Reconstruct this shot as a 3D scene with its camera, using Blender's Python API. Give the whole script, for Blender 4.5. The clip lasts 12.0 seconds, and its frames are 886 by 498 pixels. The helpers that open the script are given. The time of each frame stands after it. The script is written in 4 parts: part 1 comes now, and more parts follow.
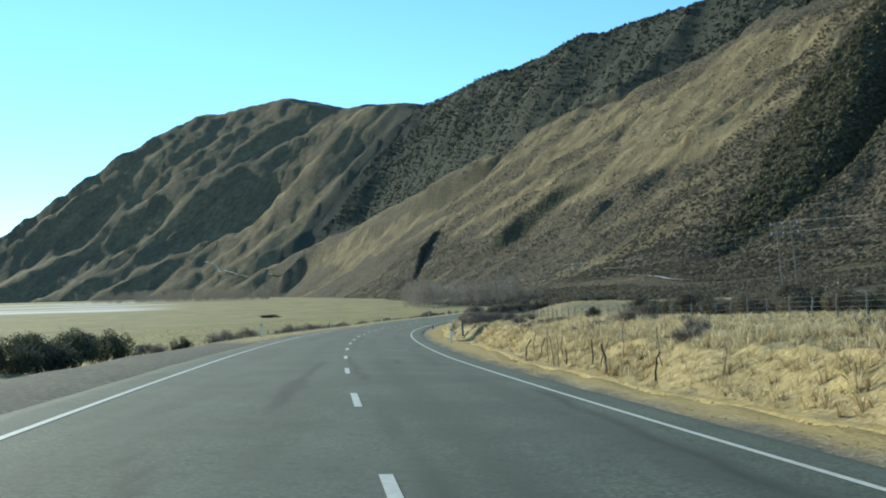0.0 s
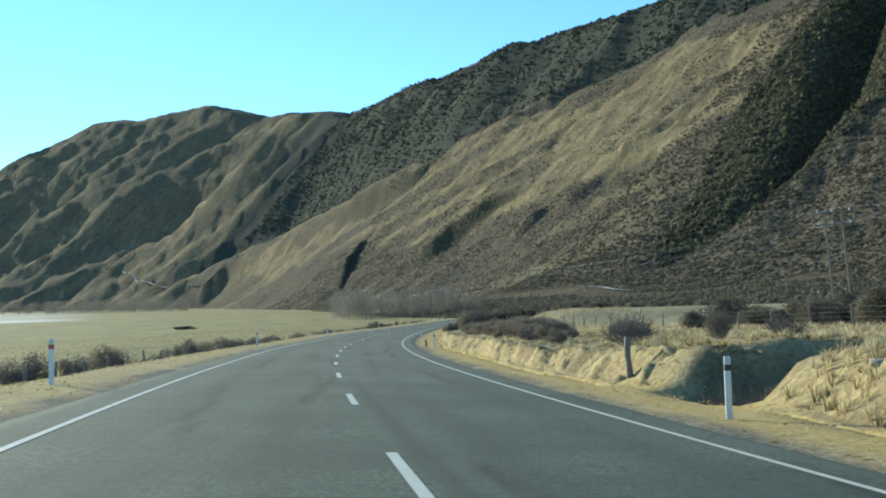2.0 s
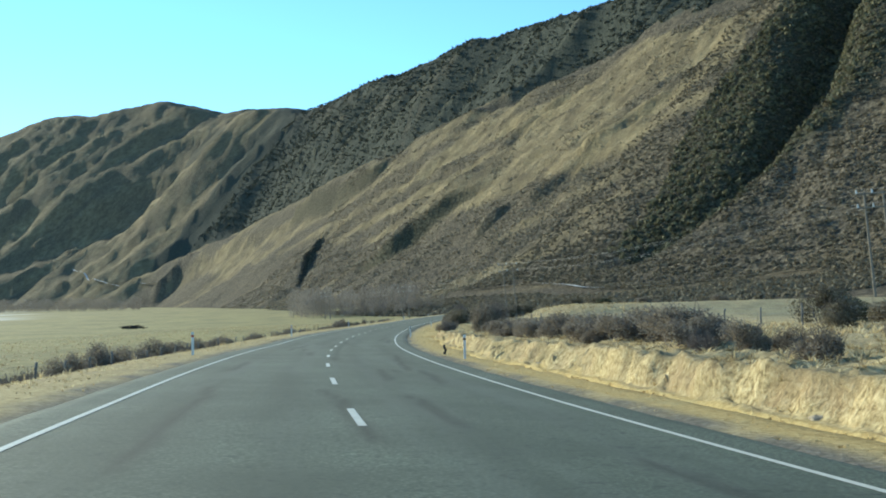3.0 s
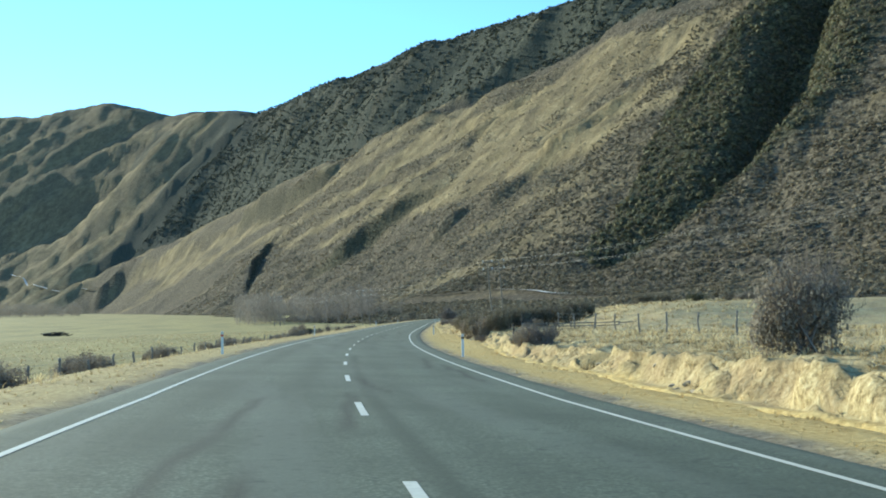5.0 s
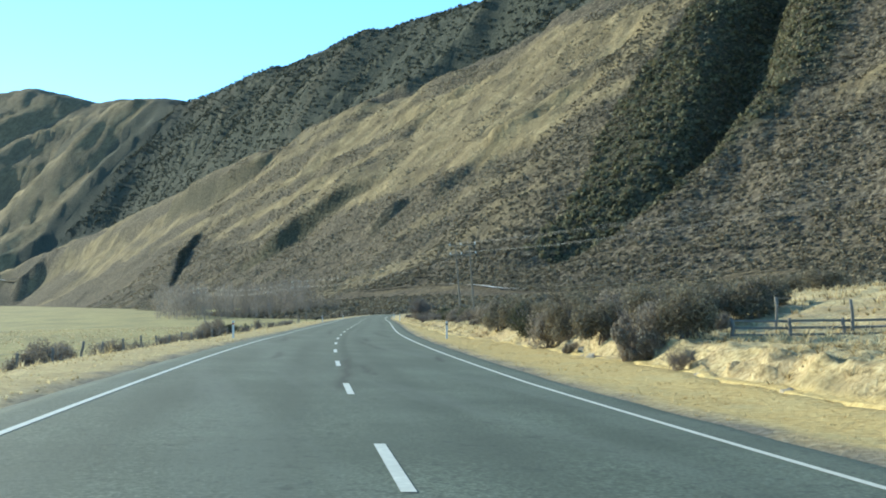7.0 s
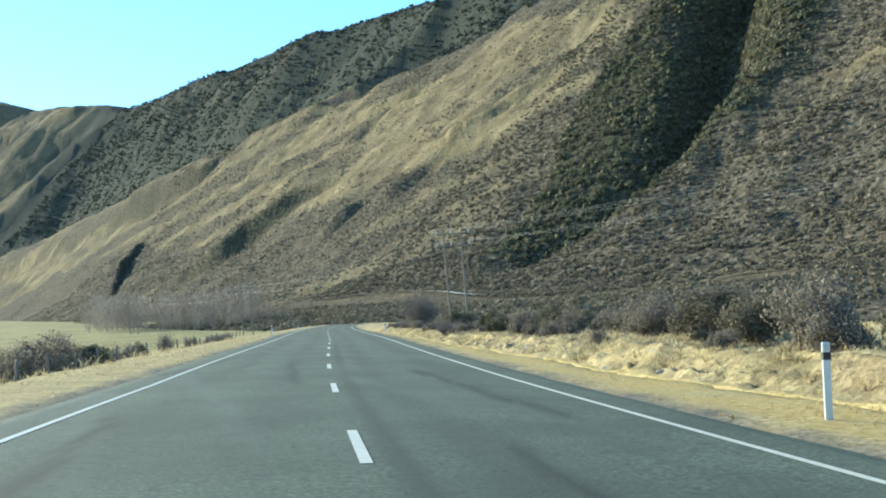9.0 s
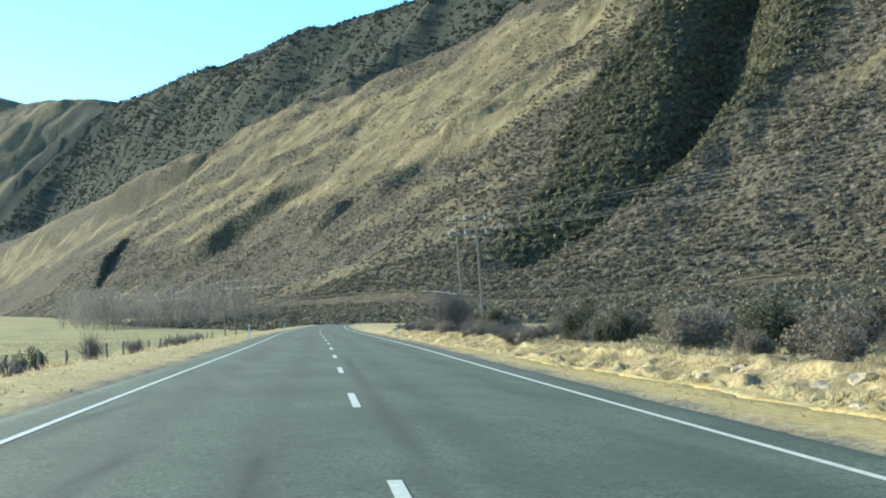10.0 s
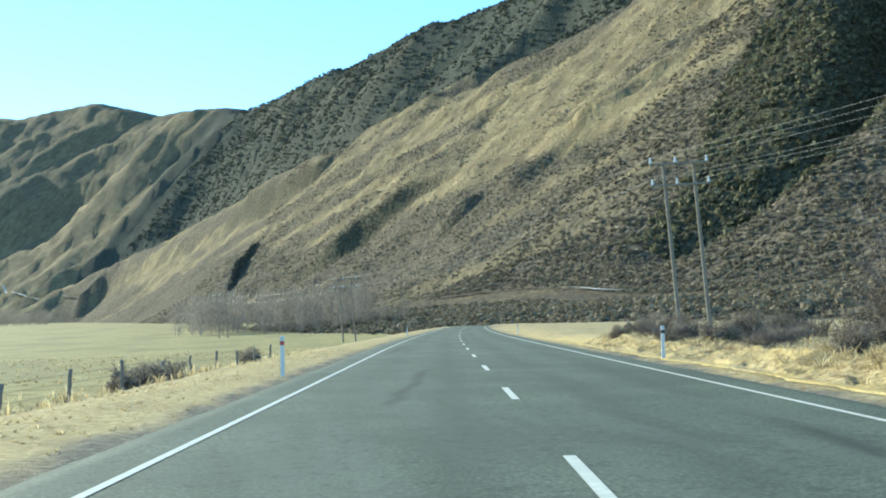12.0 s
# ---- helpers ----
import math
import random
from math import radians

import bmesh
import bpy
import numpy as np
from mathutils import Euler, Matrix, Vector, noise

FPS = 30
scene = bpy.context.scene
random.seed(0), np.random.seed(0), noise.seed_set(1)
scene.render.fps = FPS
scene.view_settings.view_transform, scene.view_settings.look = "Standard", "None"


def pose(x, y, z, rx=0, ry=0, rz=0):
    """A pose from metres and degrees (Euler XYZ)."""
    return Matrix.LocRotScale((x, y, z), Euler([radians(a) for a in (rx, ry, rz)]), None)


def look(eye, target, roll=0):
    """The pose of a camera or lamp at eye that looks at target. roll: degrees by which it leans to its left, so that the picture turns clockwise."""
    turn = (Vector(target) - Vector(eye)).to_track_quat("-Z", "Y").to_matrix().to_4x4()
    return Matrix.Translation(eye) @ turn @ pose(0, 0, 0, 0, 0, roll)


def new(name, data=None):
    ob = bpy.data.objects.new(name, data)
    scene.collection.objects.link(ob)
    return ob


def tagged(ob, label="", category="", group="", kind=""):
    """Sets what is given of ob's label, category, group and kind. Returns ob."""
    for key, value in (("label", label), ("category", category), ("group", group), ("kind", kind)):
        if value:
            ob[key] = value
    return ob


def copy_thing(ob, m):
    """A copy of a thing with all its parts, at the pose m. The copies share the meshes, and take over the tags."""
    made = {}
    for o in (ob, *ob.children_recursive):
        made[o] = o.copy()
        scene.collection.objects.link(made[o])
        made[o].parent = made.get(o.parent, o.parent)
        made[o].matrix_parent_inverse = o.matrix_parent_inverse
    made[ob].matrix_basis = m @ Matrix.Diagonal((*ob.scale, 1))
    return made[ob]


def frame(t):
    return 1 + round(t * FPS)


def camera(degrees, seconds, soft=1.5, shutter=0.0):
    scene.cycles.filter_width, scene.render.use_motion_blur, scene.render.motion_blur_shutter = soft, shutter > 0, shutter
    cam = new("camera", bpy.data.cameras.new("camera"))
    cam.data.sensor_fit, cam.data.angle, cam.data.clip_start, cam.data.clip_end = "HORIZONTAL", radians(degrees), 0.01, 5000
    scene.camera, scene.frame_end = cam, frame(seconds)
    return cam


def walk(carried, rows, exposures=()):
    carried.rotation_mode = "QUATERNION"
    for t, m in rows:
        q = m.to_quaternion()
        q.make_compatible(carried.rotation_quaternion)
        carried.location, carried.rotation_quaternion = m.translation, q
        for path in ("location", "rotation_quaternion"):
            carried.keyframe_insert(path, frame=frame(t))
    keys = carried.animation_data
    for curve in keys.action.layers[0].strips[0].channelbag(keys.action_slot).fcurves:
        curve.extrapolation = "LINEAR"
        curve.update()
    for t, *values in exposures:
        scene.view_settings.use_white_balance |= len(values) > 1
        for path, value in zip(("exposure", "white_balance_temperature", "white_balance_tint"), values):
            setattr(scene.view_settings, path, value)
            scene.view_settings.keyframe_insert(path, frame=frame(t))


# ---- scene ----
cam = camera(45.06, 12.0, 1.9)
# seconds, x, y, z, heading to the right of +y, pitch, lean to the left
ROWS = [
    (0.0, -0.519, -0.063, 1.222, 0.487, 3.229, -1.487),
    (0.5, -1.964, 11.828, 1.108, 1.58, 3.56, -0.21),
    (1.0, -3.272, 23.738, 1.018, 2.57, 3.43, -0.63),
    (1.5, -4.486, 35.62, 0.954, 3.492, 3.481, -1.187),
    (2.0, -5.508, 47.621, 0.857, 4.60, 3.79, -1.37),
    (2.5, -6.269, 59.602, 0.788, 5.73, 3.56, -1.32),
    (3.0, -6.924, 71.599, 0.743, 6.913, 3.681, -1.401),
    (4.0, -7.469, 95.631, 0.592, 8.28, 3.90, -1.41),
    (5.0, -7.251, 119.693, 0.506, 9.65, 4.05, -1.20),
    (5.5, -6.831, 131.725, 0.464, 10.61, 4.24, -2.17),
    (6.0, -6.201, 143.754, 0.450, 12.14, 4.90, -2.14),
    (6.5, -5.362, 155.773, 0.495, 12.57, 4.29, -1.85),
    (7.0, -4.347, 167.783, 0.551, 13.274, 3.825, -0.59),
    (8.0, -1.806, 191.766, 0.636, 14.63, 4.04, -1.00),
    (9.0, 1.360, 215.693, 0.790, 15.99, 4.27, -1.30),
    (9.5, 3.129, 227.635, 0.864, 16.435, 4.308, -0.589),
    (10.0, 4.86, 239.6, 0.975, 16.619, 4.351, -0.43),
    (10.5, 6.8, 251.42, 1.062, 15.976, 4.046, -0.687),
    (11.0, 8.86, 263.75, 1.2, 16.055, 3.663, 0.054),
    (11.5, 10.81, 275.58, 1.35, 15.873, 3.92, 0.9),
    (12.0, 12.77, 287.7, 1.46, 9.687, 4.46, -1.43),
]


def carried_pose(x, y, z, heading, pitch, lean):
    h, e = radians(heading), radians(pitch)
    return look((x, y, z), (x + math.sin(h) * math.cos(e), y + math.cos(h) * math.cos(e), z + math.sin(e)), lean)


walk(cam, [(t, carried_pose(*r)) for t, *r in ROWS], [(0.0, 0.84, 6450, -7), (3.0, 1.08, 6450, -7), (5.5, 1.33, 6400, -8), (9.5, 1.6, 6420, -7), (12.0, 1.68, 6400, -9)])

# ---- light ----
SUN_AZ, SUN_EL = radians(-37), radians(17)
world = bpy.data.worlds.new("world")
scene.world = world
world.use_nodes = True
wn = world.node_tree
sky = wn.nodes.new("ShaderNodeTexSky")
sky.sky_type, sky.sun_disc = "NISHITA", False
sky.sun_elevation, sky.sun_rotation = SUN_EL, SUN_AZ
sky.air_density, sky.dust_density, sky.ozone_density = 1.0, 0.0, 5.6
sky.altitude = 300
wn.links.new(sky.outputs[0], wn.nodes["Background"].inputs[0])
wn.nodes["Background"].inputs[1].default_value = 0.15
sun = new("sun", bpy.data.lights.new("sun", "SUN"))
sun.data.energy, sun.data.angle, sun.data.color = 4.2, radians(0.5), (1.0, 0.93, 0.82)
sun.matrix_world = look((math.sin(SUN_AZ) * math.cos(SUN_EL) * 50, math.cos(SUN_AZ) * math.cos(SUN_EL) * 50, math.sin(SUN_EL) * 50), (0, 0, 0))


# ---- materials ----
def shader(name, rough=0.9, spec=0.3):
    m = bpy.data.materials.new(name)
    m.use_nodes = True
    n = m.node_tree.nodes
    n["Principled BSDF"].inputs["Roughness"].default_value = rough
    n["Principled BSDF"].inputs["Specular IOR Level"].default_value = spec
    return m, m.node_tree, n["Principled BSDF"]


def node(tree, kind, **inputs):
    nd = tree.nodes.new(kind)
    for key, value in inputs.items():
        nd.inputs[key.replace("_", " ")].default_value = value
    return nd


def coords(tree, scale=(1, 1, 1)):
    tc = tree.nodes.new("ShaderNodeTexCoord")
    mp = tree.nodes.new("ShaderNodeMapping")
    mp.inputs["Scale"].default_value = scale
    tree.links.new(tc.outputs["Object"], mp.inputs["Vector"])
    return mp.outputs[0]


def noise_tex(tree, vec, scale, detail=4, rough=0.55):
    nd = node(tree, "ShaderNodeTexNoise", Scale=scale, Detail=detail, Roughness=rough)
    tree.links.new(vec, nd.inputs["Vector"])
    return nd.outputs["Fac"]


def ramp(tree, fac, stops):
    nd = tree.nodes.new("ShaderNodeValToRGB")
    el = nd.color_ramp.elements
    while len(el) < len(stops):
        el.new(0.5)
    for e, (pos, col) in zip(el, stops):
        e.position, e.color = pos, (*col, 1) if len(col) == 3 else col
    tree.links.new(fac, nd.inputs[0])
    return nd.outputs[0]


def mix(tree, fac, a, b, mode="MIX"):
    nd = tree.nodes.new("ShaderNodeMix")
    nd.data_type, nd.blend_type = "RGBA", mode
    for sock, v in ((nd.inputs[0], fac), (nd.inputs[6], a), (nd.inputs[7], b)):
        if isinstance(v, bpy.types.NodeSocket):
            tree.links.new(v, sock)
        elif isinstance(v, (int, float)):
            sock.default_value = v
        else:
            sock.default_value = (*v, 1)
    return nd.outputs[2]


def bump(tree, bsdf, height, strength, dist):
    nd = node(tree, "ShaderNodeBump", Strength=strength, Distance=dist)
    tree.links.new(height, nd.inputs["Height"])
    tree.links.new(nd.outputs[0], bsdf.inputs["Normal"])


def simple(name, c1, c2, scale=8.0, rough=0.85, bumpy=0.0, spec=0.3, metal=0.0):
    m, t, b = shader(name, rough, spec)
    v = coords(t)
    f = noise_tex(t, v, scale)
    g = noise_tex(t, v, scale * 0.13, 3)
    col = mix(t, g, ramp(t, f, [(0.3, c1), (0.7, c2)]), tuple(0.8 * (a + b_) / 2 for a, b_ in zip(c1, c2)))
    t.links.new(col, b.inputs["Base Color"])
    b.inputs["Metallic"].default_value = metal
    if bumpy:
        bump(t, b, f, bumpy, 0.05)
    return m


def attribute(tree, name):
    nd = tree.nodes.new("ShaderNodeAttribute")
    nd.attribute_name = name
    return nd.outputs["Fac"]


def asphalt_material():
    m, t, b = shader("chip_seal", 0.92, 0.13)
    v = coords(t)
    chip, blotch, worn = noise_tex(t, v, 22, 5, 0.7), noise_tex(t, v, 0.35, 5), noise_tex(t, coords(t, (0.9, 0.06, 1)), 1.0, 4)
    speck = noise_tex(t, v, 5.0, 5, 0.7)
    col = ramp(t, chip, [(0.33, (0.05, 0.06, 0.044)), (0.52, (0.098, 0.116, 0.084)), (0.7, (0.215, 0.245, 0.18))])
    col = mix(t, ramp(t, blotch, [(0.36, (0.7, 0.7, 0.7)), (0.66, (0, 0, 0))]), col, (0.061, 0.074, 0.055))
    col = mix(t, attribute(t, "wheel"), col, (0.05, 0.062, 0.046))
    col = mix(t, ramp(t, worn, [(0.5, (0, 0, 0)), (0.7, (0.45, 0.45, 0.45))]), col, (0.125, 0.14, 0.112))
    col = mix(t, ramp(t, speck, [(0.54, (0, 0, 0)), (0.7, (0.75, 0.75, 0.75))]), col, (0.042, 0.05, 0.043))
    col = mix(t, attribute(t, "tar"), col, (0.03, 0.032, 0.028))
    t.links.new(col, b.inputs["Base Color"])
    bump(t, b, chip, 0.6, 0.014)
    return m


def ground_material():
    m, t, b = shader("dry_ground", 1.0, 0.05)
    v = coords(t)
    fine, mid, big = noise_tex(t, v, 7.0, 6, 0.7), noise_tex(t, v, 0.6, 5), noise_tex(t, coords(t, (1, 0.35, 1)), 0.05, 4)
    straw = ramp(t, fine, [(0.3, (0.21, 0.16, 0.08)), (0.5, (0.41, 0.325, 0.17)), (0.72, (0.58, 0.485, 0.28))])
    straw = mix(t, ramp(t, mid, [(0.42, (0, 0, 0)), (0.68, (0.6, 0.6, 0.6))]), straw, (0.24, 0.175, 0.1))
    meadow = ramp(t, mid, [(0.3, (0.2, 0.17, 0.07)), (0.52, (0.35, 0.295, 0.125)), (0.72, (0.47, 0.4, 0.19))])
    meadow = mix(t, ramp(t, fine, [(0.4, (0.55, 0.55, 0.55)), (0.6, (0, 0, 0))]), meadow, (0.165, 0.14, 0.07))
    meadow = mix(t, ramp(t, big, [(0.42, (0, 0, 0)), (0.62, (0.75, 0.75, 0.75))]), meadow, (0.2, 0.172, 0.085))
    stone = ramp(t, fine, [(0.3, (0.09, 0.08, 0.062)), (0.55, (0.19, 0.17, 0.13)), (0.75, (0.34, 0.3, 0.235))])
    soil = ramp(t, fine, [(0.32, (0.11, 0.076, 0.04)), (0.45, (0.32, 0.24, 0.12)), (0.58, (0.5, 0.395, 0.215)), (0.75, (0.68, 0.57, 0.36))])
    soil = mix(t, ramp(t, mid, [(0.4, (0, 0, 0)), (0.62, (0.6, 0.6, 0.6))]), soil, (0.25, 0.175, 0.098))
    col = mix(t, attribute(t, "meadow"), straw, meadow)
    gold = ramp(t, fine, [(0.3, (0.32, 0.22, 0.088)), (0.5, (0.47, 0.345, 0.145)), (0.72, (0.61, 0.465, 0.215))])
    gold = mix(t, ramp(t, mid, [(0.5, (0, 0, 0)), (0.72, (0.5, 0.5, 0.5))]), gold, (0.42, 0.36, 0.19))
    col = mix(t, attribute(t, "mown"), col, gold)
    col = mix(t, attribute(t, "soil"), col, soil)
    col = mix(t, attribute(t, "scrub"), col, ramp(t, mid, [(0.35, (0.065, 0.056, 0.036)), (0.6, (0.15, 0.125, 0.072))]))
    col = mix(t, attribute(t, "gravel"), col, stone)
    col = mix(t, attribute(t, "riverbed"), col, (0.62, 0.58, 0.5))
    t.links.new(col, b.inputs["Base Color"])
    bump(t, b, fine, 0.9, 0.09)
    return m


def leafy(name, stops, through_light=0.45):
    """Blades and leaves, which let some light through; their tone runs along the stops."""
    m, t, b = shader(name, 0.85, 0.1)
    col = ramp(t, attribute(t, "tone"), stops)
    t.links.new(col, b.inputs["Base Color"])
    tr = t.nodes.new("ShaderNodeBsdfTranslucent")
    t.links.new(col, tr.inputs["Color"])
    mx = t.nodes.new("ShaderNodeMixShader")
    mx.inputs[0].default_value = through_light
    t.links.new(b.outputs[0], mx.inputs[1])
    t.links.new(tr.outputs[0], mx.inputs[2])
    t.links.new(mx.outputs[0], t.nodes["Material Output"].inputs["Surface"])
    return m


ASPHALT, GROUND = asphalt_material(), ground_material()
PAINT = simple("road_paint", (0.42, 0.41, 0.33), (0.68, 0.67, 0.55), 9, 0.6)
STRAW = leafy("dry_grass_blades", [(0.0, (0.17, 0.125, 0.07)), (0.35, (0.42, 0.33, 0.175)), (0.75, (0.61, 0.505, 0.3)), (1.0, (0.74, 0.65, 0.45))])
MOWN = leafy("mown_grass_blades", [(0.0, (0.33, 0.235, 0.1)), (0.5, (0.46, 0.34, 0.155)), (1.0, (0.59, 0.46, 0.235))])
SCRUB = leafy("scrub_leaves", [(0.0, (0.038, 0.034, 0.026)), (0.45, (0.115, 0.096, 0.064)), (0.8, (0.205, 0.17, 0.112)), (1.0, (0.31, 0.255, 0.17))], 0.2)
GORSE = leafy("dark_green_leaves", [(0.0, (0.028, 0.03, 0.02)), (0.5, (0.075, 0.075, 0.045)), (1.0, (0.17, 0.155, 0.09))], 0.25)
GREY_LEAF = leafy("grey_brown_leaves", [(0.0, (0.085, 0.069, 0.053)), (0.5, (0.19, 0.157, 0.118)), (1.0, (0.32, 0.27, 0.205))], 0.3)
TWIG = simple("bare_twigs", (0.12, 0.092, 0.075), (0.24, 0.195, 0.16), 14, 0.9)
DEAD_WOOD = simple("weathered_wood", (0.1, 0.088, 0.075), (0.24, 0.215, 0.18), 11, 0.9, 0.4)
BLACK_WOOD = simple("dark_dead_wood", (0.022, 0.02, 0.017), (0.065, 0.055, 0.045), 11, 0.9, 0.4)
POLE_WOOD = simple("pole_timber", (0.14, 0.118, 0.09), (0.26, 0.22, 0.175), 3, 0.85, 0.3)
WHITE_POST = simple("white_post_plastic", (0.58, 0.58, 0.53), (0.72, 0.72, 0.67), 5, 0.5)
RED_BAND = simple("red_reflector", (0.3, 0.02, 0.015), (0.42, 0.04, 0.03), 20, 0.3, 0, 0.6)
BLACK_BAND = simple("black_band", (0.015, 0.015, 0.015), (0.04, 0.04, 0.04), 20, 0.5)
WIRE = simple("grey_wire", (0.12, 0.12, 0.12), (0.2, 0.2, 0.2), 5, 0.6, 0, 0.4, 0.6)
CERAMIC = simple("pale_insulator", (0.42, 0.42, 0.39), (0.58, 0.58, 0.54), 9, 0.3, 0, 0.6)
ROCK = simple("pale_rock", (0.25, 0.2, 0.135), (0.46, 0.385, 0.275), 3, 0.95, 0.7)
# track gravel, whitened so that the far tracks' glint is in the colour
PALE_TRACK = simple("pale_gravel_glint", (0.62, 0.6, 0.55), (0.8, 0.78, 0.72), 0.1, 0.9)
WOODS = leafy("woodland_leaves", [(0.0, (0.018, 0.024, 0.02)), (0.5, (0.052, 0.058, 0.046)), (1.0, (0.11, 0.11, 0.08))], 0.25)
BARE = leafy("bare_tree_haze", [(0.0, (0.13, 0.115, 0.095)), (0.5, (0.21, 0.185, 0.155)), (1.0, (0.3, 0.265, 0.225))], 0.3)


# ---- plan ----
KS = np.array([-30, 40, 90, 140, 190, 240, 290, 340, 420, 480, 560, 700.0])
BEND = np.array([0.05, 1.05, 1.40, 1.46, 0.93, 0.95, -0.42, 0.3, 0.2, 0.2, 0.2, 0.2]) / 1000
BANK = np.radians([1.5, 2.89, 2.12, 1.70, 1.96, 0.26, 0, 0, 0, 0, 0, 0])
RISE = np.array([0.19, -0.38, -0.66, -0.83, -0.64, -0.29, 0.24, 0.72, 1.4, 2.05, 2.85, 4.0])
SG = np.arange(-120, 700, 1.0)
TH = np.cumsum(np.interp(SG, KS, BEND))
TH += radians(-6.378) - TH[120]
RX, RY = np.cumsum(np.sin(TH)), np.cumsum(np.cos(TH))
RX, RY = RX - RX[120], RY - RY[120]
LANE = 3.82


def road_point(s, lat):
    a = np.interp(s, SG, TH)
    return np.interp(s, SG, RX) + lat * np.cos(a), np.interp(s, SG, RY) - lat * np.sin(a)


def road_z(s, lat):
    return np.interp(s, KS, RISE) - np.interp(s, KS, BANK) * np.clip(lat, -6, 6)


def road_coords(x, y):
    """Distance along the road and to its right, for arrays of places."""
    x, y = np.asarray(x, float), np.asarray(y, float)
    j = np.clip(np.round(y + 120), 0, len(SG) - 1).astype(int)
    for _ in range(6):
        along = (x - RX[j]) * np.sin(TH[j]) + (y - RY[j]) * np.cos(TH[j])
        j = np.clip(np.round(j + 0.9 * along), 0, len(SG) - 1).astype(int)
    dx, dy = x - RX[j], y - RY[j]
    return SG[j] + dx * np.sin(TH[j]) + dy * np.cos(TH[j]), dx * np.cos(TH[j]) - dy * np.sin(TH[j])


def smooth(x, a, b):
    t = np.clip((x - a) / (b - a), 0, 1)
    return t * t * (3 - 2 * t)


# ---- fields of noise ----
RNG = np.random.RandomState(7)
LATTICE = RNG.rand(256, 256)


def value_noise(x, y):
    xi, yi = np.floor(x).astype(int), np.floor(y).astype(int)
    fx, fy = x - xi, y - yi
    fx, fy = fx * fx * (3 - 2 * fx), fy * fy * (3 - 2 * fy)
    a, b = LATTICE[xi % 256, yi % 256], LATTICE[(xi + 1) % 256, yi % 256]
    c, d = LATTICE[xi % 256, (yi + 1) % 256], LATTICE[(xi + 1) % 256, (yi + 1) % 256]
    return (a + (b - a) * fx) * (1 - fy) + (c + (d - c) * fx) * fy


def fractal(x, y, octaves=4, gain=0.5):
    out, amp, total = 0.0, 1.0, 0.0
    for o in range(octaves):
        out = out + amp * value_noise(x * 2**o + 17.3 * o, y * 2**o - 9.1 * o)
        total += amp
        amp *= gain
    return out / total - 0.5


# ---- hill ----
FOOT = np.array([(520, -420), (190, 680), (-130, 1750), (-470, 2880), (-960, 3500), (-5556, 7358)], float)


def foot_coords(x, y):
    """Distance along the foot of the hill and up the slope from it."""
    best = np.full(np.shape(x), 1e9)
    u, d = np.zeros(np.shape(x)), np.zeros(np.shape(x))
    start = 0.0
    for i, (a, b) in enumerate(zip(FOOT[:-1], FOOT[1:])):
        v = b - a
        n = np.hypot(*v)
        v = v / n
        raw = (x - a[0]) * v[0] + (y - a[1]) * v[1]
        t = np.clip(raw, -1e9 if i == 0 else 0, 1e9 if i == len(FOOT) - 2 else n)
        px, py = x - a[0] - t * v[0], y - a[1] - t * v[1]
        far = np.hypot(px, py)
        side = np.sign((x - a[0]) * v[1] - (y - a[1]) * v[0])
        near = far < best
        best = np.where(near, far, best)
        u = np.where(near, start + t, u)
        d = np.where(near, far * side, d)
        start += n
    return u, d


CREST_U = np.array([0, 1700, 1760, 1880, 2240, 2360, 2420, 2480, 2540, 2600, 2720, 2840, 2900, 3080, 3200, 3320, 3380, 3500, 3560, 3680, 3920, 4040, 4100, 4160, 4220, 4280, 4400, 4550, 4700, 5000, 5150, 5300, 5450, 5600, 5750, 5900, 6050, 6200, 6350, 7600, 9500], float)
CREST_Z = np.array([440, 445, 433, 441, 506, 514, 512, 526, 561, 574, 528, 577, 595, 599, 635, 650, 653, 627, 655, 681, 716, 719, 695, 737, 791, 822, 856, 886, 944, 937, 926, 957, 970, 951, 888, 852, 742, 702, 621, 500, 400], float)


def hill_base(x, y):
    u, d = foot_coords(x, y)
    west = smooth(u, 3900, 4232)
    z = np.interp(d * (1 - 0.15 * west), [0, 30, 60, 125, 190, 260, 340, 450, 700, 3000], [0, 14, 38, 96, 160, 222, 296, 440, 730, 3100])
    near = np.interp(d, [-170, -129, -40, 0, 30, 60, 80], [-2, 5, 13, 18, 14, 5, 0])
    wide = np.interp(d, [-620, -520, -300, -120, 0, 30, 60, 80], [-8, -3, 1, 9, 18, 14, 5, 0])
    far = smooth(u, 1350, 1900)
    z = z + near * (1 - far) + wide * far
    crest = np.interp(u, CREST_U, CREST_Z)
    k = 6.0
    z = -np.logaddexp(-z / k, -crest / k) * k
    return u, d, z


def signed_distance(u, d, pts):
    """Distance to an open line, positive on the side up the slope for a line drawn with growing u."""
    best, sign = np.full(np.shape(u), 1e9), np.zeros(np.shape(u))
    for (a0, a1), (b0, b1) in zip(pts[:-1], pts[1:]):
        vu, vd = b0 - a0, b1 - a1
        t = np.clip(((u - a0) * vu + (d - a1) * vd) / (vu * vu + vd * vd), 0, 1)
        qu, qd = u - a0 - t * vu, d - a1 - t * vd
        far = np.hypot(qu, qd)
        side = np.where(qd * vu - qu * vd >= 0, 1.0, -1.0)
        sign = np.where(far < best, side, sign)
        best = np.minimum(best, far)
    return best * sign


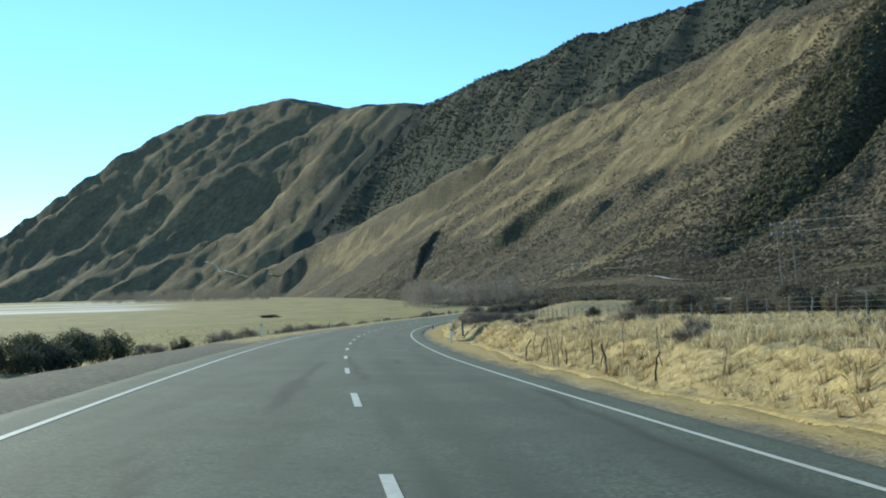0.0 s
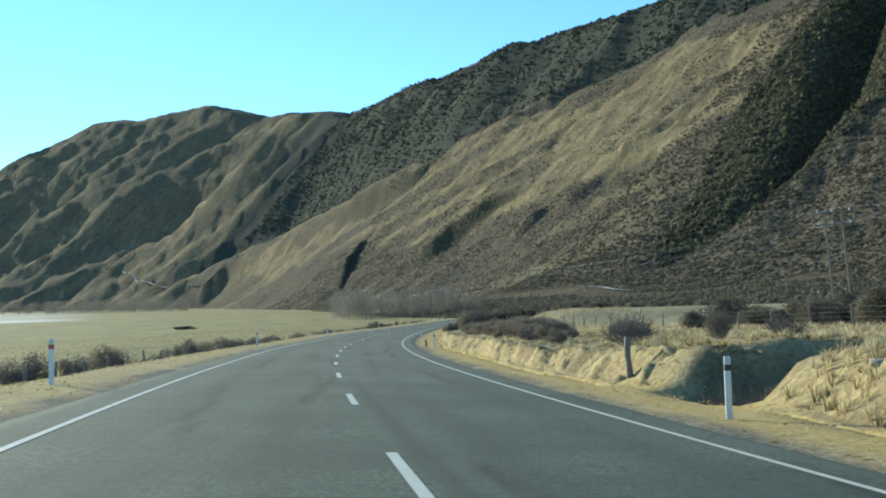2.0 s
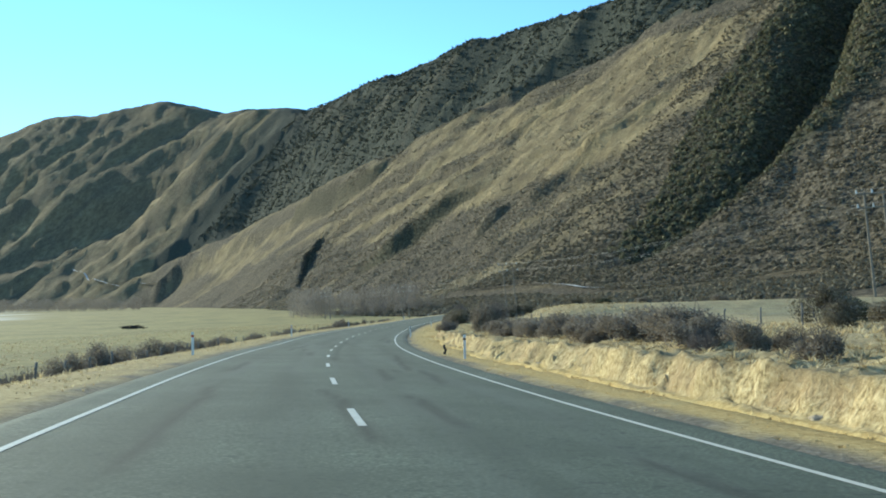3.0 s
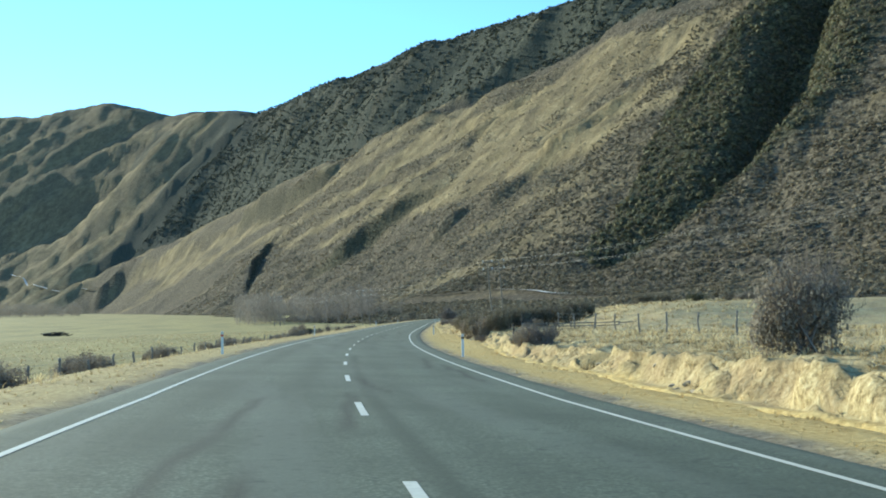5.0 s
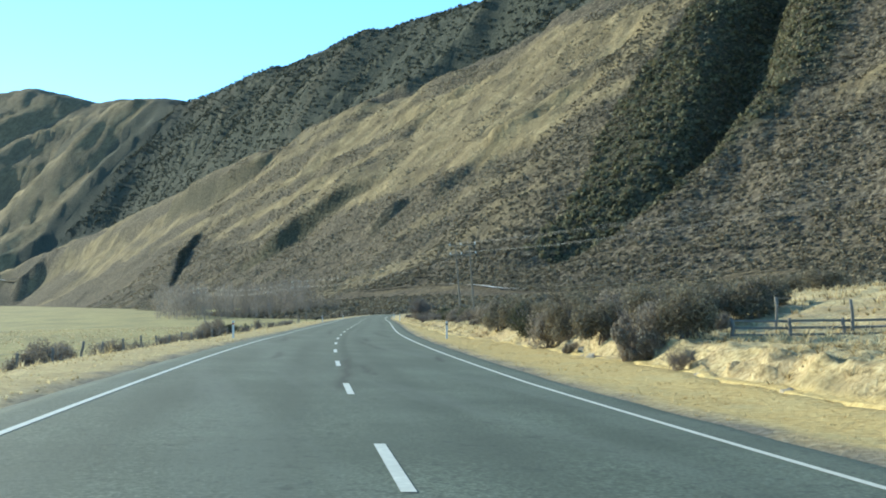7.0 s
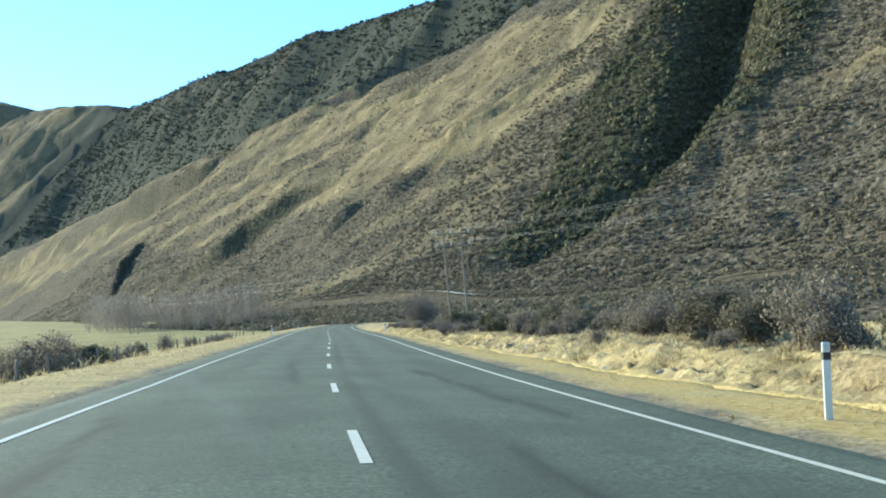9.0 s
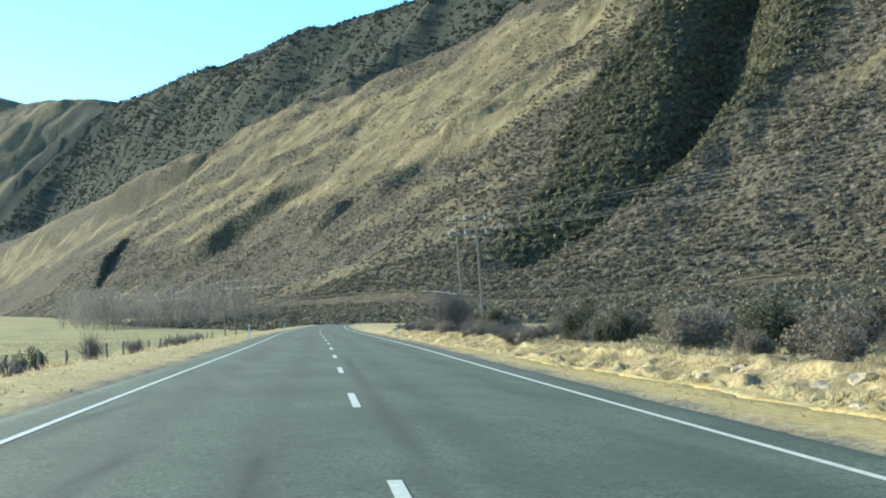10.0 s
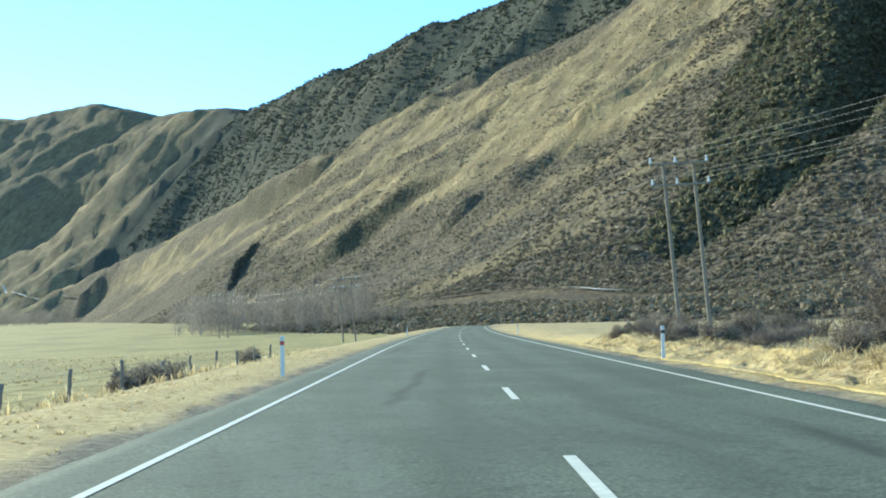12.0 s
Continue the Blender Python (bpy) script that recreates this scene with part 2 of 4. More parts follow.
def along_line(u, d, pts):
    """Signed distance to a line of (along, up, height) points, and the height that it has at the nearest place on it."""
    p = np.array(pts, float)
    q = signed_distance(u, d, [(a, b) for a, b, _ in pts])
    high, best = np.zeros(np.shape(u)), np.full(np.shape(u), 1e9)
    for a, b in zip(p[:-1], p[1:]):
        v = b - a
        raw = ((u - a[0]) * v[0] + (d - a[1]) * v[1]) / (v[0] ** 2 + v[1] ** 2)
        t = np.clip(raw, 0, 1)
        far = np.hypot(u - a[0] - t * v[0], d - a[1] - t * v[1])
        over = np.abs(raw - t) * np.hypot(v[0], v[1])
        high = np.where(far < best, (a[2] + t * v[2]) * (1 - smooth(over, 0, 28)), high)
        best = np.minimum(best, far)
    return q, high


def terrace(u, d, pts, steep, back):
    """A spur that comes down the slope at a slant: a steep flank on its near side, and a far side that runs out."""
    q, high = along_line(u, d, pts)
    return high * smooth(q, -np.maximum(high / steep, 3), 0) * (1 - smooth(q, 0, back))


# mask of a spur's steep near flank, for its painted shade
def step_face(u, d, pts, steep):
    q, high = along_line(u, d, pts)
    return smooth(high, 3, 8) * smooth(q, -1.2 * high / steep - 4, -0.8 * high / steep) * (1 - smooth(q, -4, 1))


def fold(u, d, pts, amp, up, down):
    q = signed_distance(u, d, pts)
    return amp * np.where(q > 0, np.exp(-((q / up) ** 2)), np.exp(-((q / down) ** 2)))


def inside(u, d, pts):
    hit = np.zeros(np.shape(u), bool)
    for (a0, a1), (b0, b1) in zip(pts, pts[1:] + pts[:1]):
        cross = (a1 > d) != (b1 > d)
        hit ^= cross & (u < (b0 - a0) * (d - a1) / (b1 - a1 + 1e-9) + a0)
    return hit


TAN_CREST = [(1400, 300), (1484, 314), (1573, 333), (1683, 343), (1731, 332), (1777, 317), (1884, 318), (1983, 323), (2074, 313), (2209, 300)]
LOW_CREST = [(2074, 311), (2235, 296), (2304, 280), (2378, 276), (2500, 282), (2655, 290), (2790, 283), (3010, 264), (3231, 254), (3457, 226), (3560, 170)]
BEHIND = [(1480, 430), (1700, 395), (1900, 385), (2060, 378), (2250, 355), (2550, 345), (3000, 335), (3400, 310), (3600, 250), (3720, 180)]
HOLLOW = [(2263, 316, 1), (2325, 287, 10), (2345, 263, 20), (2426, 250, 28), (2624, 242, 32), (2720, 232, 22)]
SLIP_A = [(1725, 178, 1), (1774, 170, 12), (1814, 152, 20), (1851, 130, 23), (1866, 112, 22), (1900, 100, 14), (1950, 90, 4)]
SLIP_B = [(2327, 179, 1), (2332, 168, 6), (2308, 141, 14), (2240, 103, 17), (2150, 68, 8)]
STEP = [(1505, 188, 1), (1517, 172, 4), (1534, 149, 7), (1540, 138, 6)]
STEP_B = [(1570, 155, 1), (1591, 136, 7), (1600, 124, 11), (1609, 112, 10)]
SMALL_STEP = [(1861, 231, 1), (1907, 232, 5), (1939, 224, 9), (1991, 221, 10)]
LOW_SPUR = [(2516, 227, 1), (2861, 214, 14), (3065, 195, 24), (3318, 176, 34), (3454, 148, 38), (3490, 100, 34)]
RIB = [(1445, 245, 1), (1475, 217, 7), (1491, 200, 10), (1520, 186, 9)]
GROOVE = [(1672, 346), (1710, 318), (1743, 295), (1776, 272), (1791, 251)]
RUNNEL = [(1440, 275), (1462, 259), (1478, 238), (1500, 224), (1517, 212), (1540, 200)]
GULLY = [(1370, 500), (1330, 380), (1282, 270), (1232, 203), (1205, 151), (1203, 117), (1213, 90), (1226, 60), (1236, 30)]
GULLY_RIM = [(1262, 440), (1225, 300), (1186, 219), (1160, 159), (1176, 122), (1186, 90), (1205, 60)]


def ridged(x, y, octaves=3):
    out, amp = 0.0, 1.0
    for o in range(octaves):
        out = out + amp * (1 - np.abs(2 * value_noise(x * 2**o + 31.7 * o, y * 2**o + 5.3 * o) - 1))
        amp *= 0.5
    return out / 1.75 - 0.5


def hill_shape(x, y):
    u, d, z = hill_base(x, y)
    wu, wd = u + 60 * fractal(x / 170, y / 170, 3), d + 34 * fractal(x / 120 + 9, y / 120, 3)
    up = smooth(d, -30, 90)
    ru, rd = u + 16 * fractal(x / 45, y / 45, 3), d + 9 * fractal(x / 38 + 9, y / 38, 3)
    r = fold(u, rd, TAN_CREST, 15, 70, 60) + fold(u, rd, LOW_CREST, 17, 50, 45) - fold(u, d, BEHIND, 28, 45, 40)
    r += terrace(u, rd, HOLLOW, 1.5, 70) + terrace(ru, rd, SLIP_A, 1.7, 80) + terrace(u, rd, SLIP_B, 1.7, 80) + terrace(u, rd, LOW_SPUR, 1.2, 90)
    r += terrace(ru, rd, STEP, 1.5, 45) + terrace(ru, rd, STEP_B, 1.5, 40) + terrace(ru, rd, SMALL_STEP, 1.4, 40) + terrace(ru, rd, RIB, 1.3, 40)
    r -= fold(u, d, GROOVE, 8, 7, 9) + fold(u, rd, RUNNEL, 6, 8, 12)
    r += (fold(u, d, GULLY_RIM, 13, 55, 30) - (0.5 + 0.5 * smooth(d, 100, 190)) * fold(u, d, GULLY, 58, 26, 26)) * smooth(d, 18, 75)
    high = smooth(d, 290, 420) * (1 - smooth(u, 3550, 3750)) * smooth(u, 1450, 1750)
    r += high * 100 * ridged((wu + 1.5 * wd) / 165, (wd - 0.5 * wu) / 620)
    left = smooth(u, 3500, 3760)
    r += left * up * (80 * ridged((wu + 1.3 * wd) / 270, (wd - 0.6 * wu) / 900) + 42 * ridged((wu + 1.2 * wd) / 100, (wd - 0.7 * wu) / 330, 2) + 17 * ridged((wu + 0.9 * wd) / 40, (wd - wu) / 120, 2))
    mid = (1 - left) * (1 - high)
    r += mid * up * (12 * ridged((wu + 2.1 * wd) / 215, (wd - 0.5 * wu) / 460) + 6 * ridged((wu + 2.3 * wd) / 90, (wd - 0.45 * wu) / 210, 2) + 13 * ridged((wd + 0.165 * wu) / 60, wu / 380 + wd / 900) + 9 * ridged((wd + 0.18 * wu) / 25, wu / 180, 2))
    r += up * (13 * fractal(x / 60, y / 60, 4) + 4.0 * fractal(x / 14, y / 14, 3))
    crest = np.interp(u, CREST_U, CREST_Z)
    near_top = smooth(z, crest - 45, crest - 2)
    r = r * (1 - 0.93 * near_top) + 4 * near_top * fractal(x / 40, y / 40, 3)
    return u, d, wu, wd, z + r


def hill_height(x, y):
    u, d, _, _, z = hill_shape(x, y)
    return np.where(d > -620, z, -9.0) - 0.6


def bank_foot(s):
    """How far right of the centre line the roadside bank begins."""
    return np.interp(s, [0, 30, 50, 60, 87, 105, 155, 165, 180, 195, 212, 235, 250, 262, 300, 345], [6.6, 6.7, 7.2, 7.3, 6.9, 6.9, 7.3, 7.6, 8.3, 8.9, 9.1, 7.7, 7.3, 7.0, 6.0, 5.8]) + 0.7 * fractal(s / 9, 0 * s, 2) + 0.3 * ridged(s / 2.3, 0 * s + 4, 2)


def bank_width(s):
    return 0.65 + 0.6 * (1 - smooth(s, 62, 80)) + 0.55 * smooth(s, 170, 230) + 0.9 * fractal(s / 4 + 40, 0 * s, 2)


def ground_height(x, y):
    s, lat = road_coords(x, y)
    base = np.interp(s, KS, RISE)
    left = np.interp(lat, [-400, -60, -12.5, -10.3, -8.8, -7.0, -5.6, -4.6, 0], [-2.6, -1.8, -1.15, -0.7, -0.2, -0.02, -0.05, 0, 0])
    left = left - 1.4 * smooth(-lat, 8, 20) * smooth(s, 380, 500) * (1 - smooth(s, 560, 680))
    rough = fractal(x / 2.6, y / 2.6, 4)
    foot = bank_foot(s)
    top = foot + bank_width(s)
    high = np.interp(s, [0, 50, 80, 110, 150, 190, 215, 260, 345], [0.72, 0.72, 0.66, 0.56, 0.46, 0.5, 0.55, 0.4, 0.34]) + 0.3 * fractal(s / 14 + 7, 0 * s, 2)
    right = np.interp(lat, [0, 4.6, 5.6, 6.5], [0, 0, -0.05, -0.08]) + smooth(lat, foot, top) * high + 0.1 * smooth(lat, 12, 60) + 0.55 * smooth(lat, 60, 300)
    gully = smooth(lat, 6.9, 7.8) * np.exp(-(((s - 69.4 - 0.12 * (lat - 7) - 0.7 * fractal(lat / 2, s / 3, 2)) / 2.0) ** 6)) * (1 - smooth(lat, 10, 15))
    z = base + np.where(lat < 0, left, right) - 1.5 * gully * (1 + 0.5 * rough)
    z = z - np.interp(s, KS, BANK) * np.clip(lat, -6, 6) * (1 - smooth(np.abs(lat), 6, 12))
    z = z + 1.9 * smooth(lat + 4 * rough, 15, 27) * smooth(s, 190, 207) * (1 - smooth(s, 240, 262)) * (1 - smooth(lat, 60, 90))
    away = smooth(np.abs(lat), 5.2, 8)
    z = z + away * (0.16 * rough + 0.3 * smooth(lat, top - 0.2, top + 0.4) * (1 - 0.6 * smooth(lat, 11, 14)) * ridged(x / 1.9, y / 1.9, 3))
    z = z + 0.02 * np.clip(y - 700, 0, 2900) * smooth(np.abs(lat), 20, 60)
    return z - 0.1 * (1 - smooth(np.abs(lat), 4.75, 5.1))


def grid_mesh(name, X, Y, Z, material, loop_attrs=()):
    n, m = X.shape
    co = np.stack([X, Y, Z], -1).reshape(-1, 3)
    i = np.arange(n * m).reshape(n, m)
    f = np.stack([i[:-1, :-1], i[1:, :-1], i[1:, 1:], i[:-1, 1:]], -1).reshape(-1, 4)
    me = bpy.data.meshes.new(name)
    me.from_pydata(co.tolist(), [], f.tolist())
    me.polygons.foreach_set("use_smooth", np.ones(len(f), bool))
    for key, val in loop_attrs:
        me.attributes.new(key, "FLOAT", "POINT").data.foreach_set("value", np.asarray(val, np.float32).ravel())
    me.materials.append(material)
    me.update()
    return new(name, me)


def stretch(a, b, fine0, fine1, step, grow=1.12, most=200):
    """Numbers from a to b, evenly spaced between fine0 and fine1 and wider apart beyond."""
    mid = list(np.arange(fine0, fine1 + step / 2, step))
    out, d = [mid[-1]], step
    while out[-1] < b:
        d = min(d * grow, most)
        out.append(out[-1] + d)
    back, d = [mid[0]], step
    while back[-1] > a:
        d = min(d * grow, most)
        back.append(back[-1] - d)
    return np.array(back[:0:-1] + mid + out[1:])


gx = stretch(-4500, 4500, -22, 40, 0.45)
gy = stretch(-400, 6000, -8, 335, 0.55)
GX, GY = np.meshgrid(gx, gy, indexing="ij")
GS, GL = road_coords(GX, GY)
GN = fractal(GX / 1.4, GY / 1.4, 4)
lay_by = smooth(-GL, 4.5, 5.0) * (1 - smooth(-GL + 3 * GN, 10.5, 12.5)) * (1 - smooth(GS + 8 * GN, 52, 66))
seam = (1 - smooth(np.abs(GL) + 0.8 * GN, 4.9, 5.25))
G_GRAVEL = np.clip(np.maximum(seam, lay_by), 0, 1)
G_MEADOW = smooth(-GL + 2 * GN, 11.5, 15) * (GY < 3500)
GF = bank_foot(GS)
G_SOIL = 0.5 * smooth(GL, GF + 0.3, GF + 0.8) * (1 - smooth(GL + 2.5 * GN, GF + 2.0, GF + 4.0)) * np.clip(0.3 + 2.6 * GN, 0, 1)
G_MOWN = smooth(np.abs(GL) + 0.5 * GN, 5.1, 5.7) * (1 - smooth(np.where(GL > 0, GL + 7.8 - GF, -GL) + 1.2 * GN, 7.6, 8.6)) * (1 - lay_by) * np.where(GL > 0, 1, 0.3)
G_SOIL = np.maximum(G_SOIL, smooth(GL, 7.4, 8.0) * np.exp(-(((GS - 69 - 0.12 * (GL - 7)) / 3.0) ** 4)) * (1 - smooth(GL, 13, 18)))
# dark earth in the hollow, its shade painted in as scrub colour
G_HOLE_SHADE = smooth(GL, 7.5, 8.2) * np.exp(-(((GS - 69.4 - 0.12 * (GL - 7)) / 2.6) ** 6)) * (1 - smooth(GL, 11, 15))
G_SCRUB = smooth(GL + 30 * fractal(GX / 20, GY / 20, 3), 36 + 26 * np.exp(-(((GS - 205) / 55) ** 4)), 46 + 26 * np.exp(-(((GS - 205) / 55) ** 4))) * (GY < 900)
river = fractal(GX / 260 + 3, GY / 90, 3)
G_RIVER = smooth(-GX - 0.24 * GY, 0, 50) * smooth(river, -0.08, 0.02) * smooth(GY, 850, 1000) * (1 - smooth(GY, 2200, 2500))
under_bank = smooth(GL, GF - 0.25, GF) * (1 - smooth(GL, GF + 1.9, GF + 2.2)) * (GS > 2) * (GS < 343) * (np.abs(GS - 69.5) > 5)
ground = tagged(grid_mesh("ground", GX, GY, ground_height(GX, GY) - 0.3 * under_bank, GROUND, (("gravel", G_GRAVEL), ("meadow", G_MEADOW), ("soil", G_SOIL), ("mown", G_MOWN), ("scrub", np.maximum(G_SCRUB, 0.9 * G_HOLE_SHADE)), ("riverbed", G_RIVER))), "dry tan winter grass on flat valley paddocks", "ground", kind="structure")



def bank_face(name, s0, s1):
    """The cut face of the bank in fine relief: rills, slumped lumps at its foot and an uneven lip of turf."""
    S, K = np.meshgrid(np.arange(s0, s1, 0.2), np.linspace(-0.5, 2.4, 40), indexing="ij")
    foot, wide = bank_foot(S), bank_width(S)
    LAT = foot + K
    X, Y = road_point(S, LAT)
    face = smooth(K, -0.05, 0.2) * (1 - smooth(K, wide, wide + 0.25))
    clay = smooth(S, 60, 80) * (1 - 0.5 * smooth(S, 205, 235)) * (1 - 0.8 * smooth(S, 268, 290))
    rill = ridged(S / 0.75 + 0.5 * LAT, LAT / 2.4, 3)
    buttress = ridged(S / 1.9 + 0.3 * LAT, 0 * S + 7, 3)
    lump = smooth(fractal(S / 0.75, LAT / 0.5, 3), 0.06, 0.2)
    lip = np.exp(-(((K - wide - 0.05) / 0.18) ** 2)) * (0.4 + 1.6 * fractal(S / 1.3 + 3, 0 * S, 3))
    Z = ground_height(X, Y) + face * (0.2 * rill * (0.4 + 0.6 * clay) + 0.09 * fractal(S / 0.22, LAT / 0.22, 2)) + 0.14 * lip
    debris = lump * np.exp(-(((K - 0.12) / 0.3) ** 2))
    Z = Z + (0.35 + 0.65 * clay) * (0.14 * debris + 0.1 * lump * face + 0.08 * lump * smooth(K, wide, wide + 0.4))
    X, Y = road_point(S, LAT - 0.2 * lip - face * (0.5 * buttress * (0.35 + 0.65 * clay) + 0.14 * fractal(S / 0.5, LAT / 0.3 + 9, 3)))
    edge = smooth(K, -0.5, -0.3) * (1 - smooth(K, 2.1, 2.4)) * smooth(S, s0, s0 + 0.6) * (1 - smooth(S, s1 - 0.8, s1 - 0.2))
    Z = Z + 0.012 - 0.35 * (1 - edge)
    patch = fractal(S / 2.4 + 11, LAT / 1.2, 3)
    soil = np.maximum(face * np.clip(0.2 + 0.6 * clay + 1.6 * patch, 0, 1), 0.4 * debris)
    turf = np.clip(np.exp(-(((K - wide - 0.02) / 0.16) ** 2)) * (0.1 + 2.0 * patch) + 0.5 * face * smooth(-patch, 0.1, 0.24) + 0.55 * smooth(S, 225, 245) * smooth(K, 0.0, 0.4) * smooth(fractal(S / 0.8, LAT / 0.5 + 5, 3), -0.08, 0.12), 0, 0.65)
    mown = np.clip((1 - smooth(K + 0.8 * patch, -0.2, 0.05)) + 0.6 * face, 0, 1) * (1 - soil)
    return tagged(grid_mesh(name, X, Y, Z, GROUND, (("soil", soil), ("mown", mown), ("scrub", turf))), "eroded pale clay bank with a lip of brown turf", "bank", kind="structure")


bank_face("roadside_bank", 1.5, 66.0)
bank_face("roadside_bank", 73.0, 344.0)

az = np.radians(np.arange(-48, 62, 0.17))
rr = np.concatenate([np.geomspace(150, 700, 120, endpoint=False), np.geomspace(700, 2600, 260, endpoint=False), np.geomspace(2600, 9200, 120)])
AZ, RR = np.meshgrid(az, rr, indexing="ij")
HX, HY = RR * np.sin(AZ), 120 + RR * np.cos(AZ)
TAN = [(1403, 299), (1484, 318), (1573, 338), (1683, 350), (1777, 330), (1884, 328), (1983, 330), (2074, 318), (2235, 300), (2304, 286), (2400, 284), (2655, 294), (2790, 287), (3010, 268), (3231, 258), (3457, 230), (3560, 180), (3300, 150), (3001, 125), (2618, 150), (2300, 155), (2200, 140), (2008, 124), (1883, 140), (1780, 143), (1700, 146), (1589, 138), (1515, 135), (1479, 152), (1433, 170), (1405, 187), (1376, 196), (1362, 207), (1366, 239)]
BUSH = [(1379, 420), (1372, 307), (1362, 255), (1355, 218), (1356, 186), (1315, 135), (1286, 89), (1276, 50), (1205, 50), (1165, 110), (1140, 165), (1165, 225), (1200, 300), (1240, 430)]
WOOD = [(1300, 365), (1400, 345), (1573, 352), (1683, 366), (1777, 360), (1983, 358), (2111, 342), (2250, 318), (2400, 308), (2655, 315), (3036, 292), (3457, 258), (3600, 205), (3720, 200), (3700, 1200), (1300, 1200)]
WOOD_LEFT = [(4140, 740), (4236, 760), (4236, 640), (4080, 560), (3960, 640)]


def hill_cover(u, d, wu, wd, x, y):
    """Shares of dry grass, dark scrub and woodland, with some shade put into them."""
    ru, rd = wu + 26 * fractal(x / 22, y / 22, 3), wd + 22 * fractal(x / 19, y / 19, 3)
    fu, fd = u + 16 * fractal(x / 45, y / 45, 3), d + 9 * fractal(x / 38 + 9, y / 38, 3)
    tan = inside(ru, rd, TAN) * (0.78 + 1.1 * fractal(x / 55, y / 55, 4))
    tan = np.maximum(tan, (0.25 + 0.35 * smooth(u, 1250, 1400) + 0.6 * smooth(d, 110, 170) * (1 - smooth(u, 1120, 1190))) * smooth(fractal(wu / 90 + wd / 45, wd / 130, 4), 0.05, 0.22))
    # scrub streaks, which also put the ledges' cast shade into the cover
    streak = 0.3 * ridged((wu + 2.3 * wd) / 90, (wd - 0.45 * wu) / 210, 2) + 0.8 * ridged((wd + 0.18 * wu) / 27, wu / 230, 2)
    band = ridged((wd + 0.2 * wu) / 62 + 3, wu / 420, 2)
    tan = tan * (1 - 0.85 * smooth(-0.02 - streak, 0.0, 0.09)) * (1 - 0.8 * smooth(-0.07 - band, 0.0, 0.08)) * (1 - 0.35 * smooth(fractal(x / 9, y / 9, 3), 0.1, 0.2))
    tan = np.maximum(tan, smooth(u, 3560, 3680) * (0.5 + 1.1 * fractal((wu + 1.3 * wd) / 60, (wd - 0.6 * wu) / 200, 4)))
    bush = 1.0 * inside(ru * 0.5 + u * 0.5, rd * 0.5 + d * 0.5, BUSH)
    # the shade of the spurs' steep near flanks is put into the scrub colour
    flank_shade = np.maximum(step_face(fu, fd, SLIP_A, 1.7), step_face(u, fd, SLIP_B, 1.7))
    flank_shade = np.maximum(flank_shade, 0.6 * np.maximum(np.maximum(step_face(fu, fd, STEP, 1.5), step_face(fu, fd, STEP_B, 1.5)), step_face(u, fd, HOLLOW, 1.5)))
    bush = np.maximum(bush, 0.9 * flank_shade)
    # woodland also paints the bluffs' shade; its gaps paint their sunlit ribs
    rib = ridged((wu + 1.5 * wd) / 165, (wd - 0.5 * wu) / 620)
    wood = inside(ru, rd, WOOD) * (1 - 0.4 * smooth(rib + 0.5 * fractal(x / 25, y / 25, 3), 0.36, 0.5))
    wood = np.maximum(wood, 0.6 * inside(ru, rd, WOOD_LEFT))
    return np.clip(tan, 0, 1) * (1 - bush) * (1 - 0.9 * wood), bush, wood


HU, HD, HWU, HWD, HZ = hill_shape(HX, HY)
HZ = hill_height(HX, HY)
H_TAN, H_BUSH_SHADE, H_WOOD_SHADE = hill_cover(HU, HD, HWU, HWD, HX, HY)
H_MEADOW = smooth(HU, 1330, 1480) * (1 - smooth(HD + 60 * fractal(HX / 80, HY / 80, 3), -70, -45))


def hill_material():
    m, t, b = shader("hill_cover", 1.0, 0.03)
    v = coords(t)
    fine, mid = noise_tex(t, v, 0.35, 6, 0.65), noise_tex(t, v, 0.045, 5)
    brown = ramp(t, fine, [(0.36, (0.04, 0.034, 0.026)), (0.53, (0.108, 0.089, 0.063)), (0.68, (0.23, 0.19, 0.13))])
    straw = ramp(t, mid, [(0.32, (0.145, 0.112, 0.064)), (0.5, (0.245, 0.19, 0.104)), (0.7, (0.36, 0.283, 0.158))])
    straw = mix(t, ramp(t, fine, [(0.35, (0, 0, 0)), (0.62, (1, 1, 1))]), mix(t, 0.5, straw, (0.085, 0.068, 0.042)), straw)
    col = mix(t, attribute(t, "dry_grass"), brown, straw)
    # scrub colour, also laid on the slip flanks as painted shade
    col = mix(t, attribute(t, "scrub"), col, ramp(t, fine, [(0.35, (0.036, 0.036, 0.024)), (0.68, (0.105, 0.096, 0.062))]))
    col = mix(t, attribute(t, "wood"), col, ramp(t, fine, [(0.35, (0.032, 0.037, 0.031)), (0.68, (0.092, 0.092, 0.07))]))
    col = mix(t, attribute(t, "meadow"), col, ramp(t, mid, [(0.3, (0.22, 0.2, 0.09)), (0.52, (0.35, 0.31, 0.145)), (0.72, (0.45, 0.385, 0.2))]))
    t.links.new(col, b.inputs["Base Color"])
    bump(t, b, fine, 0.8, 2.5)
    return m


hill = tagged(grid_mesh("hillside", HX, HY, HZ, hill_material(), (("dry_grass", H_TAN), ("scrub", H_BUSH_SHADE), ("wood", H_WOOD_SHADE), ("meadow", H_MEADOW))), "steep tussock hillside with dark scrub gullies", "hill", kind="structure")


def ribbon(name, s, lat0, lat1, lift, material, cols=2):
    la = np.linspace(0, 1, cols)
    S, K = np.meshgrid(s, la, indexing="ij")
    LAT = lat0 + (lat1 - lat0) * K
    X, Y = road_point(S, LAT)
    return grid_mesh(name, X, Y, road_z(S, LAT) + lift, material)


